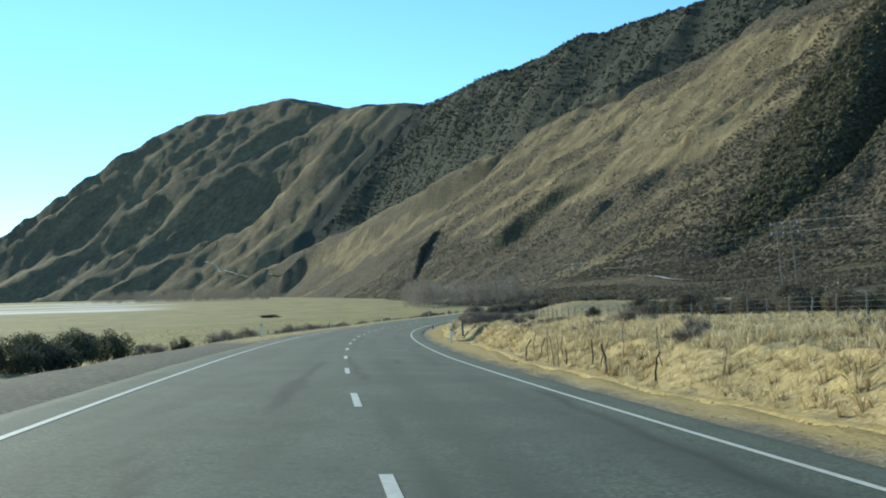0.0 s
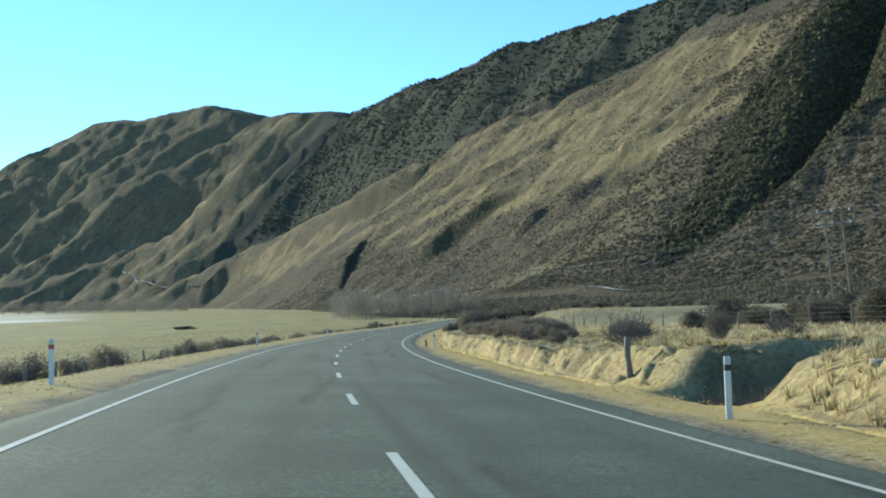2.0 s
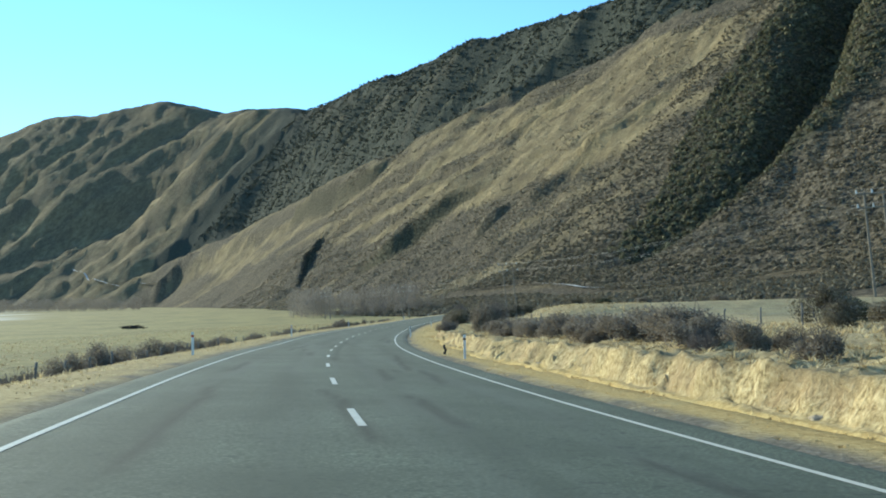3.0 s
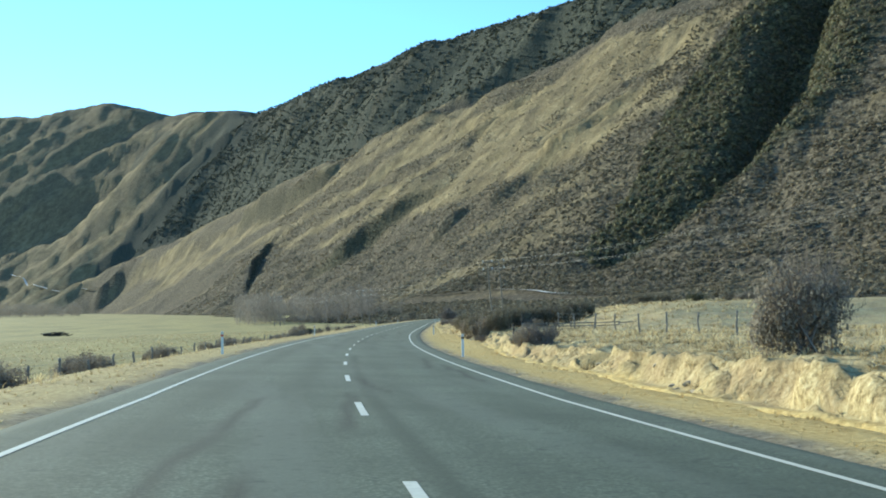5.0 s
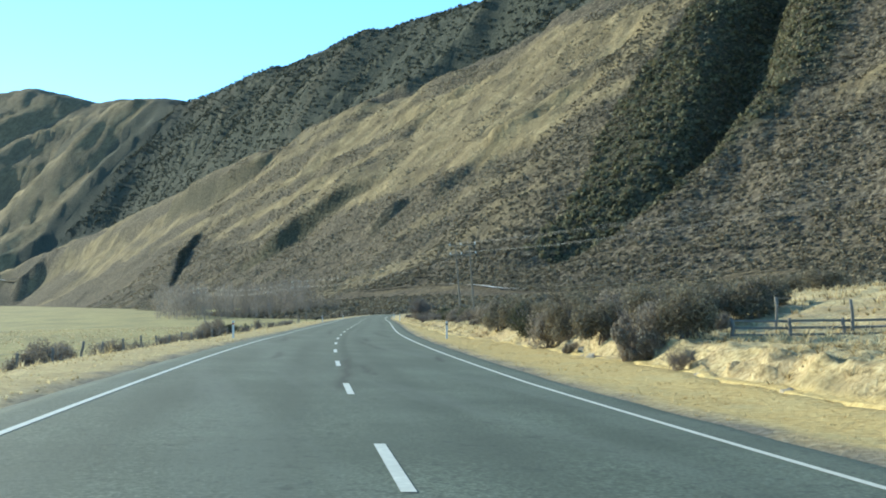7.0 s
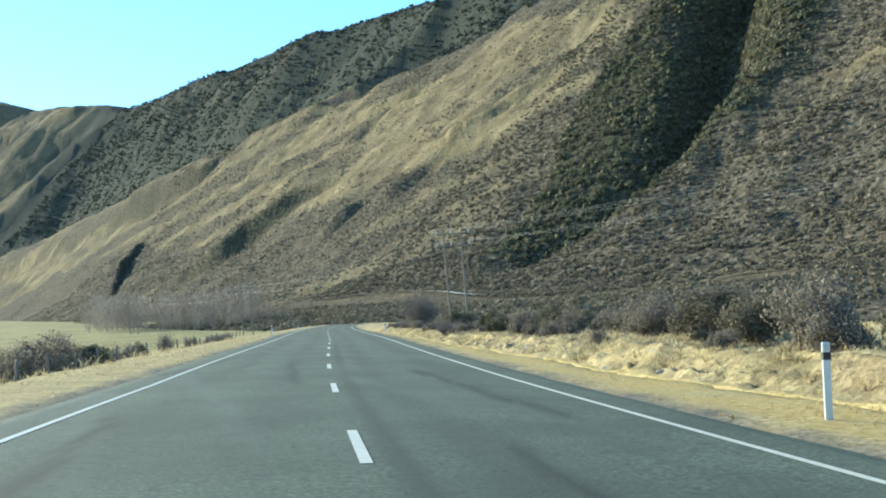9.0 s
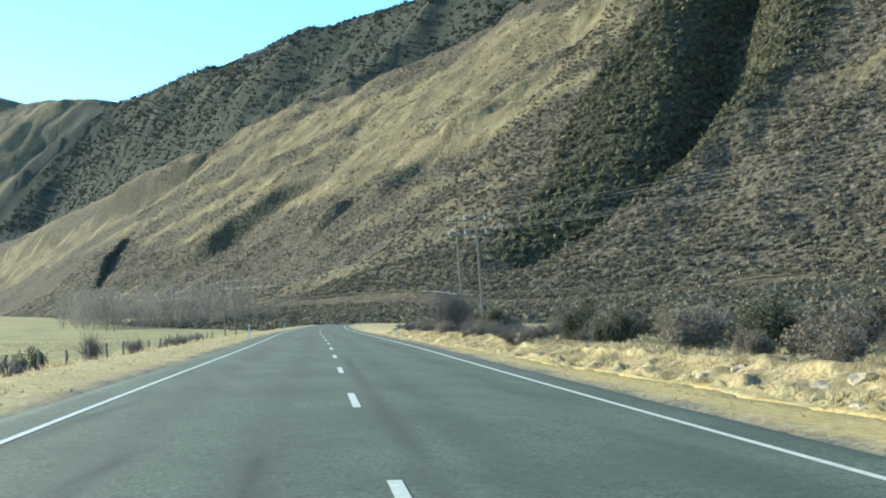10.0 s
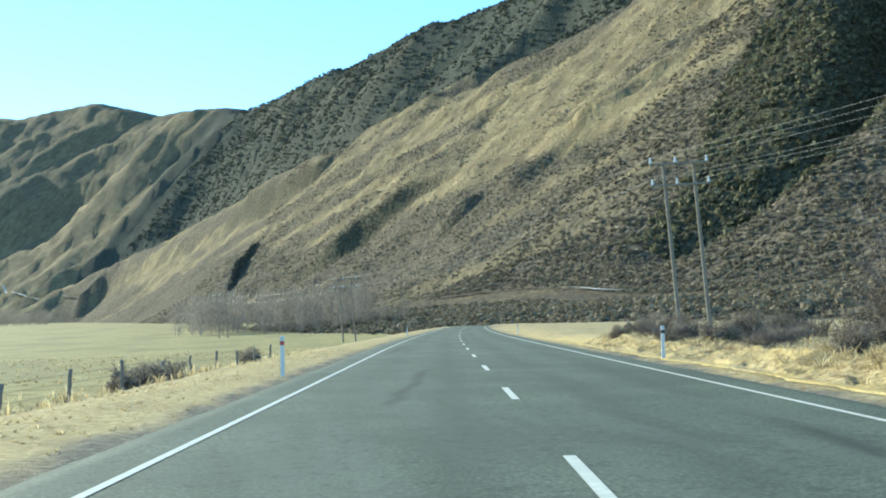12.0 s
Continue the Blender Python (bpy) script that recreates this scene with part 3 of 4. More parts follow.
def road_surface():
    S, LAT = np.meshgrid(np.arange(-100, 640, 0.9), np.linspace(-4.75, 4.75, 77), indexing="ij")
    edge = np.where(np.abs(LAT) > 4.7, 0.12 * fractal(S / 1.7, LAT, 2), 0)
    X, Y = road_point(S, LAT + edge)
    wheel = sum(np.exp(-(((LAT - c) / 0.42) ** 2)) for c in (-2.75, -1.05, 1.1, 2.8))
    wheel = 0.6 * wheel * (0.7 + 1.2 * fractal(S / 14, LAT / 0.8, 3))
    seam = 0.9 * np.exp(-(((LAT - 0.33) / 0.14) ** 2)) * smooth(fractal(S / 22 + 5, 0 * S, 2), -0.1, 0.1)
    tar = 0.0
    rt = np.random.RandomState(41)
    for s0, l0, ln, way in zip(rt.uniform(-10, 340, 46), rt.uniform(-4, 4, 46), rt.uniform(1.5, 9, 46), rt.normal(0, 0.05, 46)):
        wob = 0.25 * fractal(S / 1.3 + s0, 0 * S, 2)
        tar = tar + 0.7 * np.exp(-(((LAT - l0 - way * (S - s0) - wob) / 0.11) ** 2)) * smooth(ln - np.abs(S - s0), 0, 1.2)
    return grid_mesh("road", X, Y, road_z(S, LAT) - 0.05 * smooth(np.abs(LAT), 4.4, 4.75), ASPHALT, (("wheel", np.clip(wheel + seam, 0, 1)), ("tar", np.clip(tar, 0, 0.8))))


tagged(road_surface(), "grey chip-sealed two-lane country road", "road", kind="structure")
for side in (-1, 1):
    tagged(ribbon("edge_line", np.arange(-100, 640, 2.0), side * LANE - 0.05, side * LANE + 0.05, 0.006, PAINT), "worn white painted edge line on asphalt", "road marking", kind="structure")
for n in range(-6, 56):
    s0 = 15.875 + 10 * n
    tagged(ribbon("centre_dash", np.linspace(s0, s0 + 3, 4), -0.06, 0.06, 0.006, PAINT), "white painted centre dash on asphalt", "road marking", "centre line dashes", "structure")


# ---- builders ----
def fast_mesh(name, verts, faces, material, tone=None):
    """A mesh from arrays: faces all of one size."""
    verts, faces = np.asarray(verts, np.float32), np.asarray(faces, np.int32)
    me = bpy.data.meshes.new(name)
    k = faces.shape[1]
    me.vertices.add(len(verts))
    me.vertices.foreach_set("co", verts.ravel())
    me.loops.add(faces.size)
    me.loops.foreach_set("vertex_index", faces.ravel())
    me.polygons.add(len(faces))
    me.polygons.foreach_set("loop_start", np.arange(0, faces.size, k, dtype=np.int32))
    me.polygons.foreach_set("loop_total", np.full(len(faces), k, np.int32))
    if tone is not None:
        me.attributes.new("tone", "FLOAT", "POINT").data.foreach_set("value", np.asarray(tone, np.float32).ravel())
    me.materials.append(material)
    me.update(calc_edges=True)
    me.validate()
    return me


def part(name, data, parent, label="", material=None):
    """Links a mesh, or a bmesh with its material, as one part under a thing or part."""
    if isinstance(data, bmesh.types.BMesh):
        me = bpy.data.meshes.new(name)
        data.to_mesh(me)
        data.free()
        me.materials.append(material)
        data = me
    ob = new(name, data)
    ob.parent = parent
    if label:
        ob["label"] = label
    return ob


def blades(px, py, pz, height, spread, count, seed, width=0.012):
    """Tufts of bent grass blades: three triangles a blade."""
    r = np.random.RandomState(seed)
    n = len(px)
    base = np.repeat(np.stack([px, py, pz], 1), count, 0)
    h = np.repeat(height, count) * (0.55 + 0.6 * r.rand(n * count))
    a = r.rand(n * count) * 2 * np.pi
    out = np.stack([np.cos(a), np.sin(a), 0 * a], 1)
    side = np.stack([-np.sin(a), np.cos(a), 0 * a], 1)
    sp = np.repeat(spread, count) * (0.2 + 0.8 * r.rand(n * count))
    w = (width * (0.7 + 0.8 * r.rand(n * count)))[:, None]
    root = base + out * (0.25 * sp * r.rand(n * count))[:, None]
    mid = root + out * (0.35 * sp)[:, None] + np.array([0, 0, 1]) * (0.6 * h)[:, None]
    tip = root + out * sp[:, None] + np.array([0, 0, 1]) * (h * (0.75 + 0.25 * r.rand(n * count)))[:, None]
    v = np.stack([root - side * w, root + side * w, mid - side * w * 0.7, mid + side * w * 0.7, tip], 1).reshape(-1, 3)
    i = np.arange(n * count)[:, None] * 5
    f = np.concatenate([i + [0, 1, 3], i + [0, 3, 2], i + [2, 3, 4]], 0)
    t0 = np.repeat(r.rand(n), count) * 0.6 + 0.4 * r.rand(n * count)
    # roots take a darker tone than the middle, tips a lighter one
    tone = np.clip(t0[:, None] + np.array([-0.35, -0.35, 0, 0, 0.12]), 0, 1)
    return v, f, tone


def tube(points, radii, sides=5):
    """Rings round a line of points; returns quads."""
    pts = np.asarray(points, float)
    d = np.gradient(pts, axis=0)
    d /= np.linalg.norm(d, axis=1)[:, None] + 1e-9
    ref = np.where(np.abs(d[:, 2:3]) > 0.9, [[1.0, 0, 0]], [[0, 0, 1.0]])
    a = np.cross(d, ref)
    a /= np.linalg.norm(a, axis=1)[:, None] + 1e-9
    b = np.cross(d, a)
    ang = np.arange(sides) * 2 * np.pi / sides
    ring = a[:, None] * np.cos(ang)[None, :, None] + b[:, None] * np.sin(ang)[None, :, None]
    v = (pts[:, None] + ring * np.asarray(radii, float)[:, None, None]).reshape(-1, 3)
    n = len(pts)
    i, j = np.meshgrid(np.arange(n - 1), np.arange(sides), indexing="ij")
    k = (j + 1) % sides
    f = np.stack([i * sides + j, i * sides + k, (i + 1) * sides + k, (i + 1) * sides + j], -1).reshape(-1, 4)
    return v, f


def join(pieces):
    vs, fs, at = [], [], 0
    for v, f in pieces:
        vs.append(v)
        fs.append(f + at)
        at += len(v)
    return np.concatenate(vs), np.concatenate(fs)


def twigs(seed, height, width, stems, forks, radius, rise=0.75):
    """Stems that fan out from the ground and fork."""
    r = np.random.RandomState(seed)
    pieces, tips = [], []
    for _ in range(stems):
        a, lean = r.rand() * 6.283, 0.15 + 0.85 * r.rand() ** 0.7
        end = np.array([math.cos(a) * lean * width / 2, math.sin(a) * lean * width / 2, height * (rise + (1 - rise) * r.rand()) * (1 - 0.35 * lean**2)])
        t = np.linspace(0, 1, 5)[:, None]
        line = end * t * np.array([1, 1, 1]) + np.array([0, 0, 0.25 * height * lean]) * (t * (1 - t)) + r.normal(0, 0.035 * height, (5, 3)) * t * (1 - 0.5 * t)
        line[:, :2] += r.normal(0, 0.09 * width, 2) * (1 - t)
        pieces.append(tube(line, radius * np.linspace(1, 0.3, 5), 4))
        for _ in range(forks):
            k = r.randint(1, 4)
            tip = line[k] + (end - line[k]) * 0.6 + r.normal(0, 0.16 * height, 3) + [0, 0, 0.12 * height]
            tip[2] = max(tip[2], 0.1)
            mid = (line[k] + tip) / 2 + r.normal(0, 0.03 * height, 3)
            pieces.append(tube([line[k], mid, tip], radius * np.array([0.5, 0.35, 0.15]), 3))
            tips.append(tip)
        tips.append(end)
    return join(pieces), np.array(tips)


def leaf_cloud(seed, centres, radii, count, size):
    """Small leaf sprays scattered through lobes, thicker towards their outside."""
    r = np.random.RandomState(seed)
    k = r.randint(0, len(centres), count)
    d = r.normal(0, 1, (count, 3))
    d /= np.linalg.norm(d, axis=1)[:, None]
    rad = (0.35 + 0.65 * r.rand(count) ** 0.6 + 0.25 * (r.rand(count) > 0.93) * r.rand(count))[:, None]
    p = centres[k] + d * rad * radii[k]
    p[:, 2] = np.abs(p[:, 2]) + 0.03
    nrm = d + r.normal(0, 0.7, (count, 3))
    nrm /= np.linalg.norm(nrm, axis=1)[:, None]
    u = np.cross(nrm, r.normal(0, 1, (count, 3)))
    u /= np.linalg.norm(u, axis=1)[:, None]
    w = np.cross(nrm, u)
    s = (size * (0.5 + r.rand(count)))[:, None]
    v = np.stack([p - u * s, p + u * s * 0.7 - w * s * 0.6, p + u * s * 0.5 + w * s * 0.7 + nrm * s * 0.3], 1).reshape(-1, 3)
    f = np.arange(count)[:, None] * 3 + [0, 1, 2]
    lobe = r.rand(len(centres))
    # tone by lobe, darker towards its middle, partly random
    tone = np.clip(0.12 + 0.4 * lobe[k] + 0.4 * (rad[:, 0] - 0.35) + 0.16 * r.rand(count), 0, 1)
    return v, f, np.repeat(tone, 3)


def lobes(seed, width, height, count):
    r = np.random.RandomState(seed)
    a, q = r.rand(count) * 6.283, np.sqrt(r.rand(count)) * 0.74
    top = height * (0.22 + 0.6 * r.rand(count)) * (1 - 0.45 * q)
    c = np.stack([np.cos(a) * q * width / 2, np.sin(a) * q * width / 2, top], 1)
    s = width * (0.1 + 0.14 * r.rand(count))
    return c, np.stack([s, s, np.minimum(s * 1.1, 0.42 * height)], 1)


def shrub(kind, label, seed, width, height, leaf, count, size, stems=9):
    """A leafy shrub: branches and crown under an empty at its base."""
    base = tagged(new(kind), label, "shrub")
    (v, f), _ = twigs(seed, height * 0.85, width * 0.85, stems, 3, 0.02 + 0.008 * height)
    part("branch_frame", fast_mesh("branches", v, f, TWIG), base, "grey-brown woody branches")
    c, rad = lobes(seed + 1, width, height, 17)
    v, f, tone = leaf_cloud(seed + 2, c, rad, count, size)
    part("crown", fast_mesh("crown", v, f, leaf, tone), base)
    return base


def bare_shrub(label, seed, width, height, stems=36, forks=10, sprays=11):
    base = tagged(new("bare_shrub"), label, "shrub")
    (v, f), tips = twigs(seed, height, width, stems, forks, 0.009 + 0.003 * height, 0.6)
    part("branch_frame", fast_mesh("branches", v, f, TWIG), base)
    r = np.random.RandomState(seed + 1)
    n = sprays * len(tips)
    root = np.repeat(tips, sprays, 0) * (0.55 + 0.45 * r.rand(n, 1))
    way = r.normal(0, 0.6, (n, 3)) + np.array([0, 0, 0.75]) + root / height * 0.5
    way *= (height * (0.07 + 0.1 * r.rand(n)) / np.linalg.norm(way, axis=1))[:, None]
    side = np.cross(way, r.normal(0, 1, (n, 3)))
    side *= 0.005 / np.linalg.norm(side, axis=1)[:, None]
    v = np.stack([root - side, root + side, root + way], 1).reshape(-1, 3)
    v[:, 2] = np.maximum(v[:, 2], 0.02)
    part("twig_spray", fast_mesh("twig_spray", v, np.arange(3 * n).reshape(-1, 3), TWIG), base, "fine bare grey-brown twigs")
    return base


def ground_at(x, y):
    return float(ground_height(np.array([x]), np.array([y]))[0])


def place(s, lat, turn=0.0, scale=1.0, sink=0.05, tall=1.0):
    x, y = road_point(s, lat)
    return Matrix.Translation((x, y, ground_at(x, y) - sink)) @ Matrix.Rotation(turn, 4, "Z") @ Matrix.Diagonal((scale, scale, scale * tall, 1))


# ---- grass ----
def grass(name, label, seed, n, s0, s1, lat0, lat1, height, spread, count, width, keep):
    r = np.random.RandomState(seed)
    s, lat = s0 + (s1 - s0) * r.rand(n), lat0 + (lat1 - lat0) * r.rand(n)
    ok = keep(s, lat, r.rand(n))
    s, lat = s[ok], lat[ok]
    x, y = road_point(s, lat)
    z = ground_height(x, y) - 0.02
    h = height * (0.5 + 0.9 * r.rand(len(s))) * (0.8 + 1.0 * fractal(x / 3, y / 3, 3))
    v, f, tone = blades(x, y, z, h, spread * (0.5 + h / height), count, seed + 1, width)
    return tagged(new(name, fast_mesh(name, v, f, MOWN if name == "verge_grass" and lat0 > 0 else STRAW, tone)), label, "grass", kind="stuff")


def not_lay_by(s, lat, q):
    return ~((lat < 0) & (lat > -12) & (s < 58)) & (q < 0.35 + 0.65 * smooth(np.abs(lat), 5.2, 6.8))


def off_gully(s, lat, q):
    return ~((np.abs(s - 68.8) < 2.6) & (lat > 7.2) & (lat < 20))


def on_bank(s, lat, q):
    k = (lat - bank_foot(s)) / bank_width(s)
    return off_gully(s, lat, q) & (k > 0) & ((k > 0.9) | (q < 0.2 + 0.6 * (s < 62) + 0.6 * (s > 228)))


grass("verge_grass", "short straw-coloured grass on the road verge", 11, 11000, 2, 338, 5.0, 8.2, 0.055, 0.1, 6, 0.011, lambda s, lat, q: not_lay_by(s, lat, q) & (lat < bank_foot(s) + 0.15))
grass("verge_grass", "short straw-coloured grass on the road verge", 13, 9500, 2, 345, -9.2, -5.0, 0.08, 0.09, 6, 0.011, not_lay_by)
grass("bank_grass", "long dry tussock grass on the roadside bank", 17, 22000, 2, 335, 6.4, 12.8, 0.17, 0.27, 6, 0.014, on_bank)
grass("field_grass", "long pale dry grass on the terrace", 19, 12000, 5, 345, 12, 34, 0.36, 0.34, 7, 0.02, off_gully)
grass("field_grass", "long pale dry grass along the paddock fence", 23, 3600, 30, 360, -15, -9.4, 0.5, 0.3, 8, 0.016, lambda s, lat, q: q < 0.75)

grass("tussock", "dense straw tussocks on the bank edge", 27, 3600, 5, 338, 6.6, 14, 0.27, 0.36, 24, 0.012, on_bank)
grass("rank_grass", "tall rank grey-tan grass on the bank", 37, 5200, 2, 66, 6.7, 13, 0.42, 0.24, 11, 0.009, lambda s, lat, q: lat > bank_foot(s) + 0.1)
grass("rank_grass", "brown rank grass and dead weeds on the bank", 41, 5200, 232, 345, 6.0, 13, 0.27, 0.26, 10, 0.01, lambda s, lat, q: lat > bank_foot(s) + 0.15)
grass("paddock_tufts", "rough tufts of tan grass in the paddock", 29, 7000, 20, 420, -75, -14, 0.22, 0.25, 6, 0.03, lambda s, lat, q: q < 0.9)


# ---- shrubs ----
gorse = [shrub("gorse_bush", "dense dark green gorse bush on dry grass", 100 + 7 * i, 2.6, 1.9, GORSE, 6500, 0.05) for i in range(3)]
brush = [shrub("scrub_bush", "grey-brown leafy scrub bush on a grassy bank", 200 + 7 * i, 2.4, 1.7, GREY_LEAF, 6000, 0.044) for i in range(3)]
olive = [shrub("matagouri_bush", "dark olive scrub bush with dense fine leaves", 300 + 7 * i, 3.0, 2.6, SCRUB, 7500, 0.05) for i in range(3)]
bare = [bare_shrub("bare purple-brown twiggy shrub beside the road", 400 + 7 * i, 2.6, 2.6) for i in range(2)]
low_bare = [bare_shrub("low bare grey twiggy shrub in dry grass", 430 + 7 * i, 1.6, 0.9, 26, 6) for i in range(2)]
for k, (models, group) in enumerate(((gorse, "gorse bushes"), (brush, "scrub bushes"), (olive, "dark scrub bushes"), (bare, "bare shrubs"), (low_bare, "low bare shrubs"))):
    for ob in models:
        ob["group"] = group

PLANTED = (
    # models, along, to the right, width scale, height scale
    (gorse, 69.5, -15.4, 1.3, 1.2), (gorse, 66, -16.5, 1.5, 1.3), (gorse, 63, -17.2, 1.5, 1.2), (gorse, 72, -18.5, 1.4, 1.3), (gorse, 66.5, -19.5, 1.6, 1.35), (gorse, 60, -18.4, 1.4, 1.2),
    (gorse, 80, -13.2, 0.75, 0.9), (brush, 85, -16.9, 0.9, 0.8), (brush, 92, -13, 0.6, 0.8), (brush, 74, -13.5, 0.7, 0.7), (brush, 104, -13, 0.7, 0.7),
    (low_bare, 117, -12, 1.2, 1.2), (low_bare, 122, -12.4, 1.1, 1.0), (brush, 128, -12.6, 0.6, 0.7), (low_bare, 140, -12.5, 1.2, 0.9),
    (brush, 158, -11.8, 1.0, 0.9), (brush, 168, -11.8, 0.9, 0.95), (brush, 171, -12.5, 1.0, 1.0), (brush, 175, -12.8, 1.1, 0.9), (brush, 184, -11.6, 0.8, 0.9), (brush, 187.5, -11.6, 0.8, 0.9), (brush, 192, -12.4, 0.7, 0.7), (brush, 201, -11.4, 0.8, 0.8),
    (brush, 211, -11.8, 0.8, 0.85), (brush, 213.5, -12.0, 0.9, 1.0), (brush, 216, -12.6, 1.0, 1.0), (brush, 219, -12.6, 0.8, 0.9), (brush, 226, -12, 1.0, 0.8), (brush, 240, -11.6, 0.9, 0.8), (brush, 245, -11.9, 1.0, 0.8), (brush, 251, -11.5, 0.9, 0.8), (brush, 258, -11.8, 1.0, 1.2), (brush, 262, -11.8, 1.2, 1.4), (brush, 266, -12.2, 1.2, 1.35), (gorse, 270, -11.5, 0.9, 0.9), (low_bare, 233, -11.6, 1.3, 1.1),
    (brush, 270, -11.9, 0.9, 0.85), (olive, 274, -12.3, 0.7, 0.7), (low_bare, 277, -11.4, 1.5, 1.3), (gorse, 285, -12, 0.6, 0.8), (low_bare, 281, -11.6, 1.2, 1.0),
    (bare, 296, -11.8, 0.55, 0.7), (low_bare, 304, -11, 1.0, 1.4), (brush, 325, -11.5, 1.0, 0.8), (low_bare, 328, -11, 1.6, 1.3), (brush, 352, -12.5, 0.9, 0.8),
    (bare, 77.8, 11.0, 0.42, 0.4), (brush, 69.6, 9.4, 0.7, 0.42), (brush, 69.0, 11.2, 0.9, 0.55), (low_bare, 68.2, 8.3, 0.9, 0.8), (low_bare, 70.3, 8.2, 0.8, 0.8), (low_bare, 82, 9.5, 1.3, 1.2),
    (brush, 167.6, 8.1, 0.85, 0.62), (brush, 169.0, 8.4, 0.7, 0.6), (brush, 142.4, 9.8, 0.9, 1.2), (bare, 143.2, 10.3, 0.85, 0.9), (low_bare, 166.6, 8.6, 1.3, 1.2), 
    (olive, 199, 10.4, 0.75, 0.72), (brush, 199.8, 9.0, 0.85, 1.2), (olive, 201.5, 10.2, 0.8, 0.8), (olive, 205.5, 9.6, 0.8, 0.7),  (brush, 207, 10.2, 0.9, 1.1), (olive, 211, 9.4, 0.75, 0.82), (brush, 213, 9.1, 0.9, 1.1), (olive, 216, 10.2, 0.8, 0.85), (gorse, 220, 9.3, 0.9, 1.0), (olive, 225, 9.6, 0.8, 0.8), (olive, 229, 9.1, 0.75, 0.8), (gorse, 232, 9.6, 0.9, 1.0), (brush, 237, 9.8, 1.0, 1.0),
    (olive, 211, 11.4, 0.95, 0.8), (olive, 211.6, 12.8, 1.0, 0.84), (olive, 212, 14.2, 1.0, 0.84), (olive, 212.5, 15.6, 1.0, 0.82), (olive, 213.5, 13.4, 1.0, 0.84), (olive, 214, 16.6, 1.0, 0.8), (olive, 213, 18.0, 1.0, 0.8), (olive, 212.4, 10.2, 0.9, 0.8), (olive, 215, 19.2, 1.0, 0.72),
    (olive, 245, 10.8, 1.05, 0.75), (olive, 249, 12.4, 1.2, 0.8), (brush, 252, 11.0, 1.1, 0.95), (olive, 256, 12.5, 1.1, 0.7), (brush, 262, 10.4, 1.0, 0.85), (gorse, 265.5, 10.4, 0.8, 0.8), (brush, 269, 10, 1.0, 0.9), (olive, 272.5, 10.8, 0.8, 0.6), (gorse, 276.5, 9.6, 0.7, 0.75), (brush, 280, 10.6, 0.9, 0.8),
    (gorse, 284, 10.6, 0.85, 0.85), (olive, 288, 13.0, 0.8, 0.6), (brush, 292, 13.6, 0.8, 0.8), (bare, 307.2, 7.9, 1.2, 1.08), (bare, 309.2, 8.2, 1.15, 1.0), (gorse, 311, 11.2, 0.8, 1.0), (brush, 330, 10.5, 0.8, 0.7), (brush, 338, 9.5, 0.9, 0.7), (brush, 347, 10, 1.0, 0.8),
    # low brown growth on the bank below the power poles
    *[((low_bare, brush, brush, low_bare)[k % 4], 283 + 2.3 * k, 7.4 + 1.1 * ((k * 7) % 5) / 2, (1.2, 0.6, 0.75, 1.0)[k % 4], (0.8, 0.42, 0.55, 0.7)[k % 4]) for k in range(27)],
    # rough growth along the paddock fence
    *[((low_bare, brush, low_bare)[k % 3], 90 + 3.1 * k, -11.6 - 0.5 * ((k * 7) % 5), 0.9 + 0.12 * ((k * 3) % 5), 0.75 + 0.08 * ((k * 5) % 6)) for k in range(25)],
    # dry weeds behind the old fence sticks
    *[((low_bare, brush, low_bare)[k % 3], 14 + 2.1 * k, 8.7 + 0.8 * ((k * 7) % 6), (0.65, 0.32, 0.75)[k % 3], (0.5, 0.26, 0.6)[k % 3]) for k in range(24)],
    # a low hedge of brush along the edge of the bank
    *[(brush, 98.5 + 2.1 * k, 9.3 + 0.9 * ((k * 7) % 5) / 4, 0.85 + 0.07 * ((k * 3) % 6), 0.48 + 0.05 * ((k * 5) % 6)) for k in range(19)],
    *[(brush, 103 + 4.3 * k, 11.2 + 0.5 * (k % 3), 1.0, 0.6) for k in range(8)],
    # a belt of dark scrub behind the terrace fence
    *[((olive, gorse, olive, brush)[k % 4], 66 + 2.6 * k, 31.0 + 2.3 * ((k * 5) % 4) + 0.4 * (k % 3), 0.95 + 0.13 * ((k * 3) % 5), 0.75 + 0.1 * ((k * 7) % 6)) for k in range(32)],
    *[((brush, olive)[k % 2], 236 + 4.6 * k, 9.6 + 0.6 * (k % 3), 0.7, 0.6) for k in range(3)],
)
rnd = random.Random(5)


def plant(models, m, at):
    return copy_thing(models[at % len(models)], m)


def discard(ob):
    for o in (*ob.children_recursive, ob):
        bpy.data.objects.remove(o)


for i, (models, s, lat, wide, tall) in enumerate(PLANTED):
    tall *= 0.95 if lat < 0 and s > 75 else 1.05
    plant(models, place(s, lat, rnd.random() * 6.28, wide, 0.06, tall / wide), i)
for i in range(64):
    s, lat = 95 + 245 * rnd.random(), 17 + 34 * rnd.random() ** 1.1
    wide = 0.8 + 0.8 * rnd.random()
    if 128 < s < 215:
        continue
    wide *= 0.85
    plant((olive, brush, olive, gorse)[i % 4], place(s, lat + 12 * smooth(-s, -140, -95), rnd.random() * 6.28, wide, 0.08, 0.55 + 0.3 * rnd.random()), i)
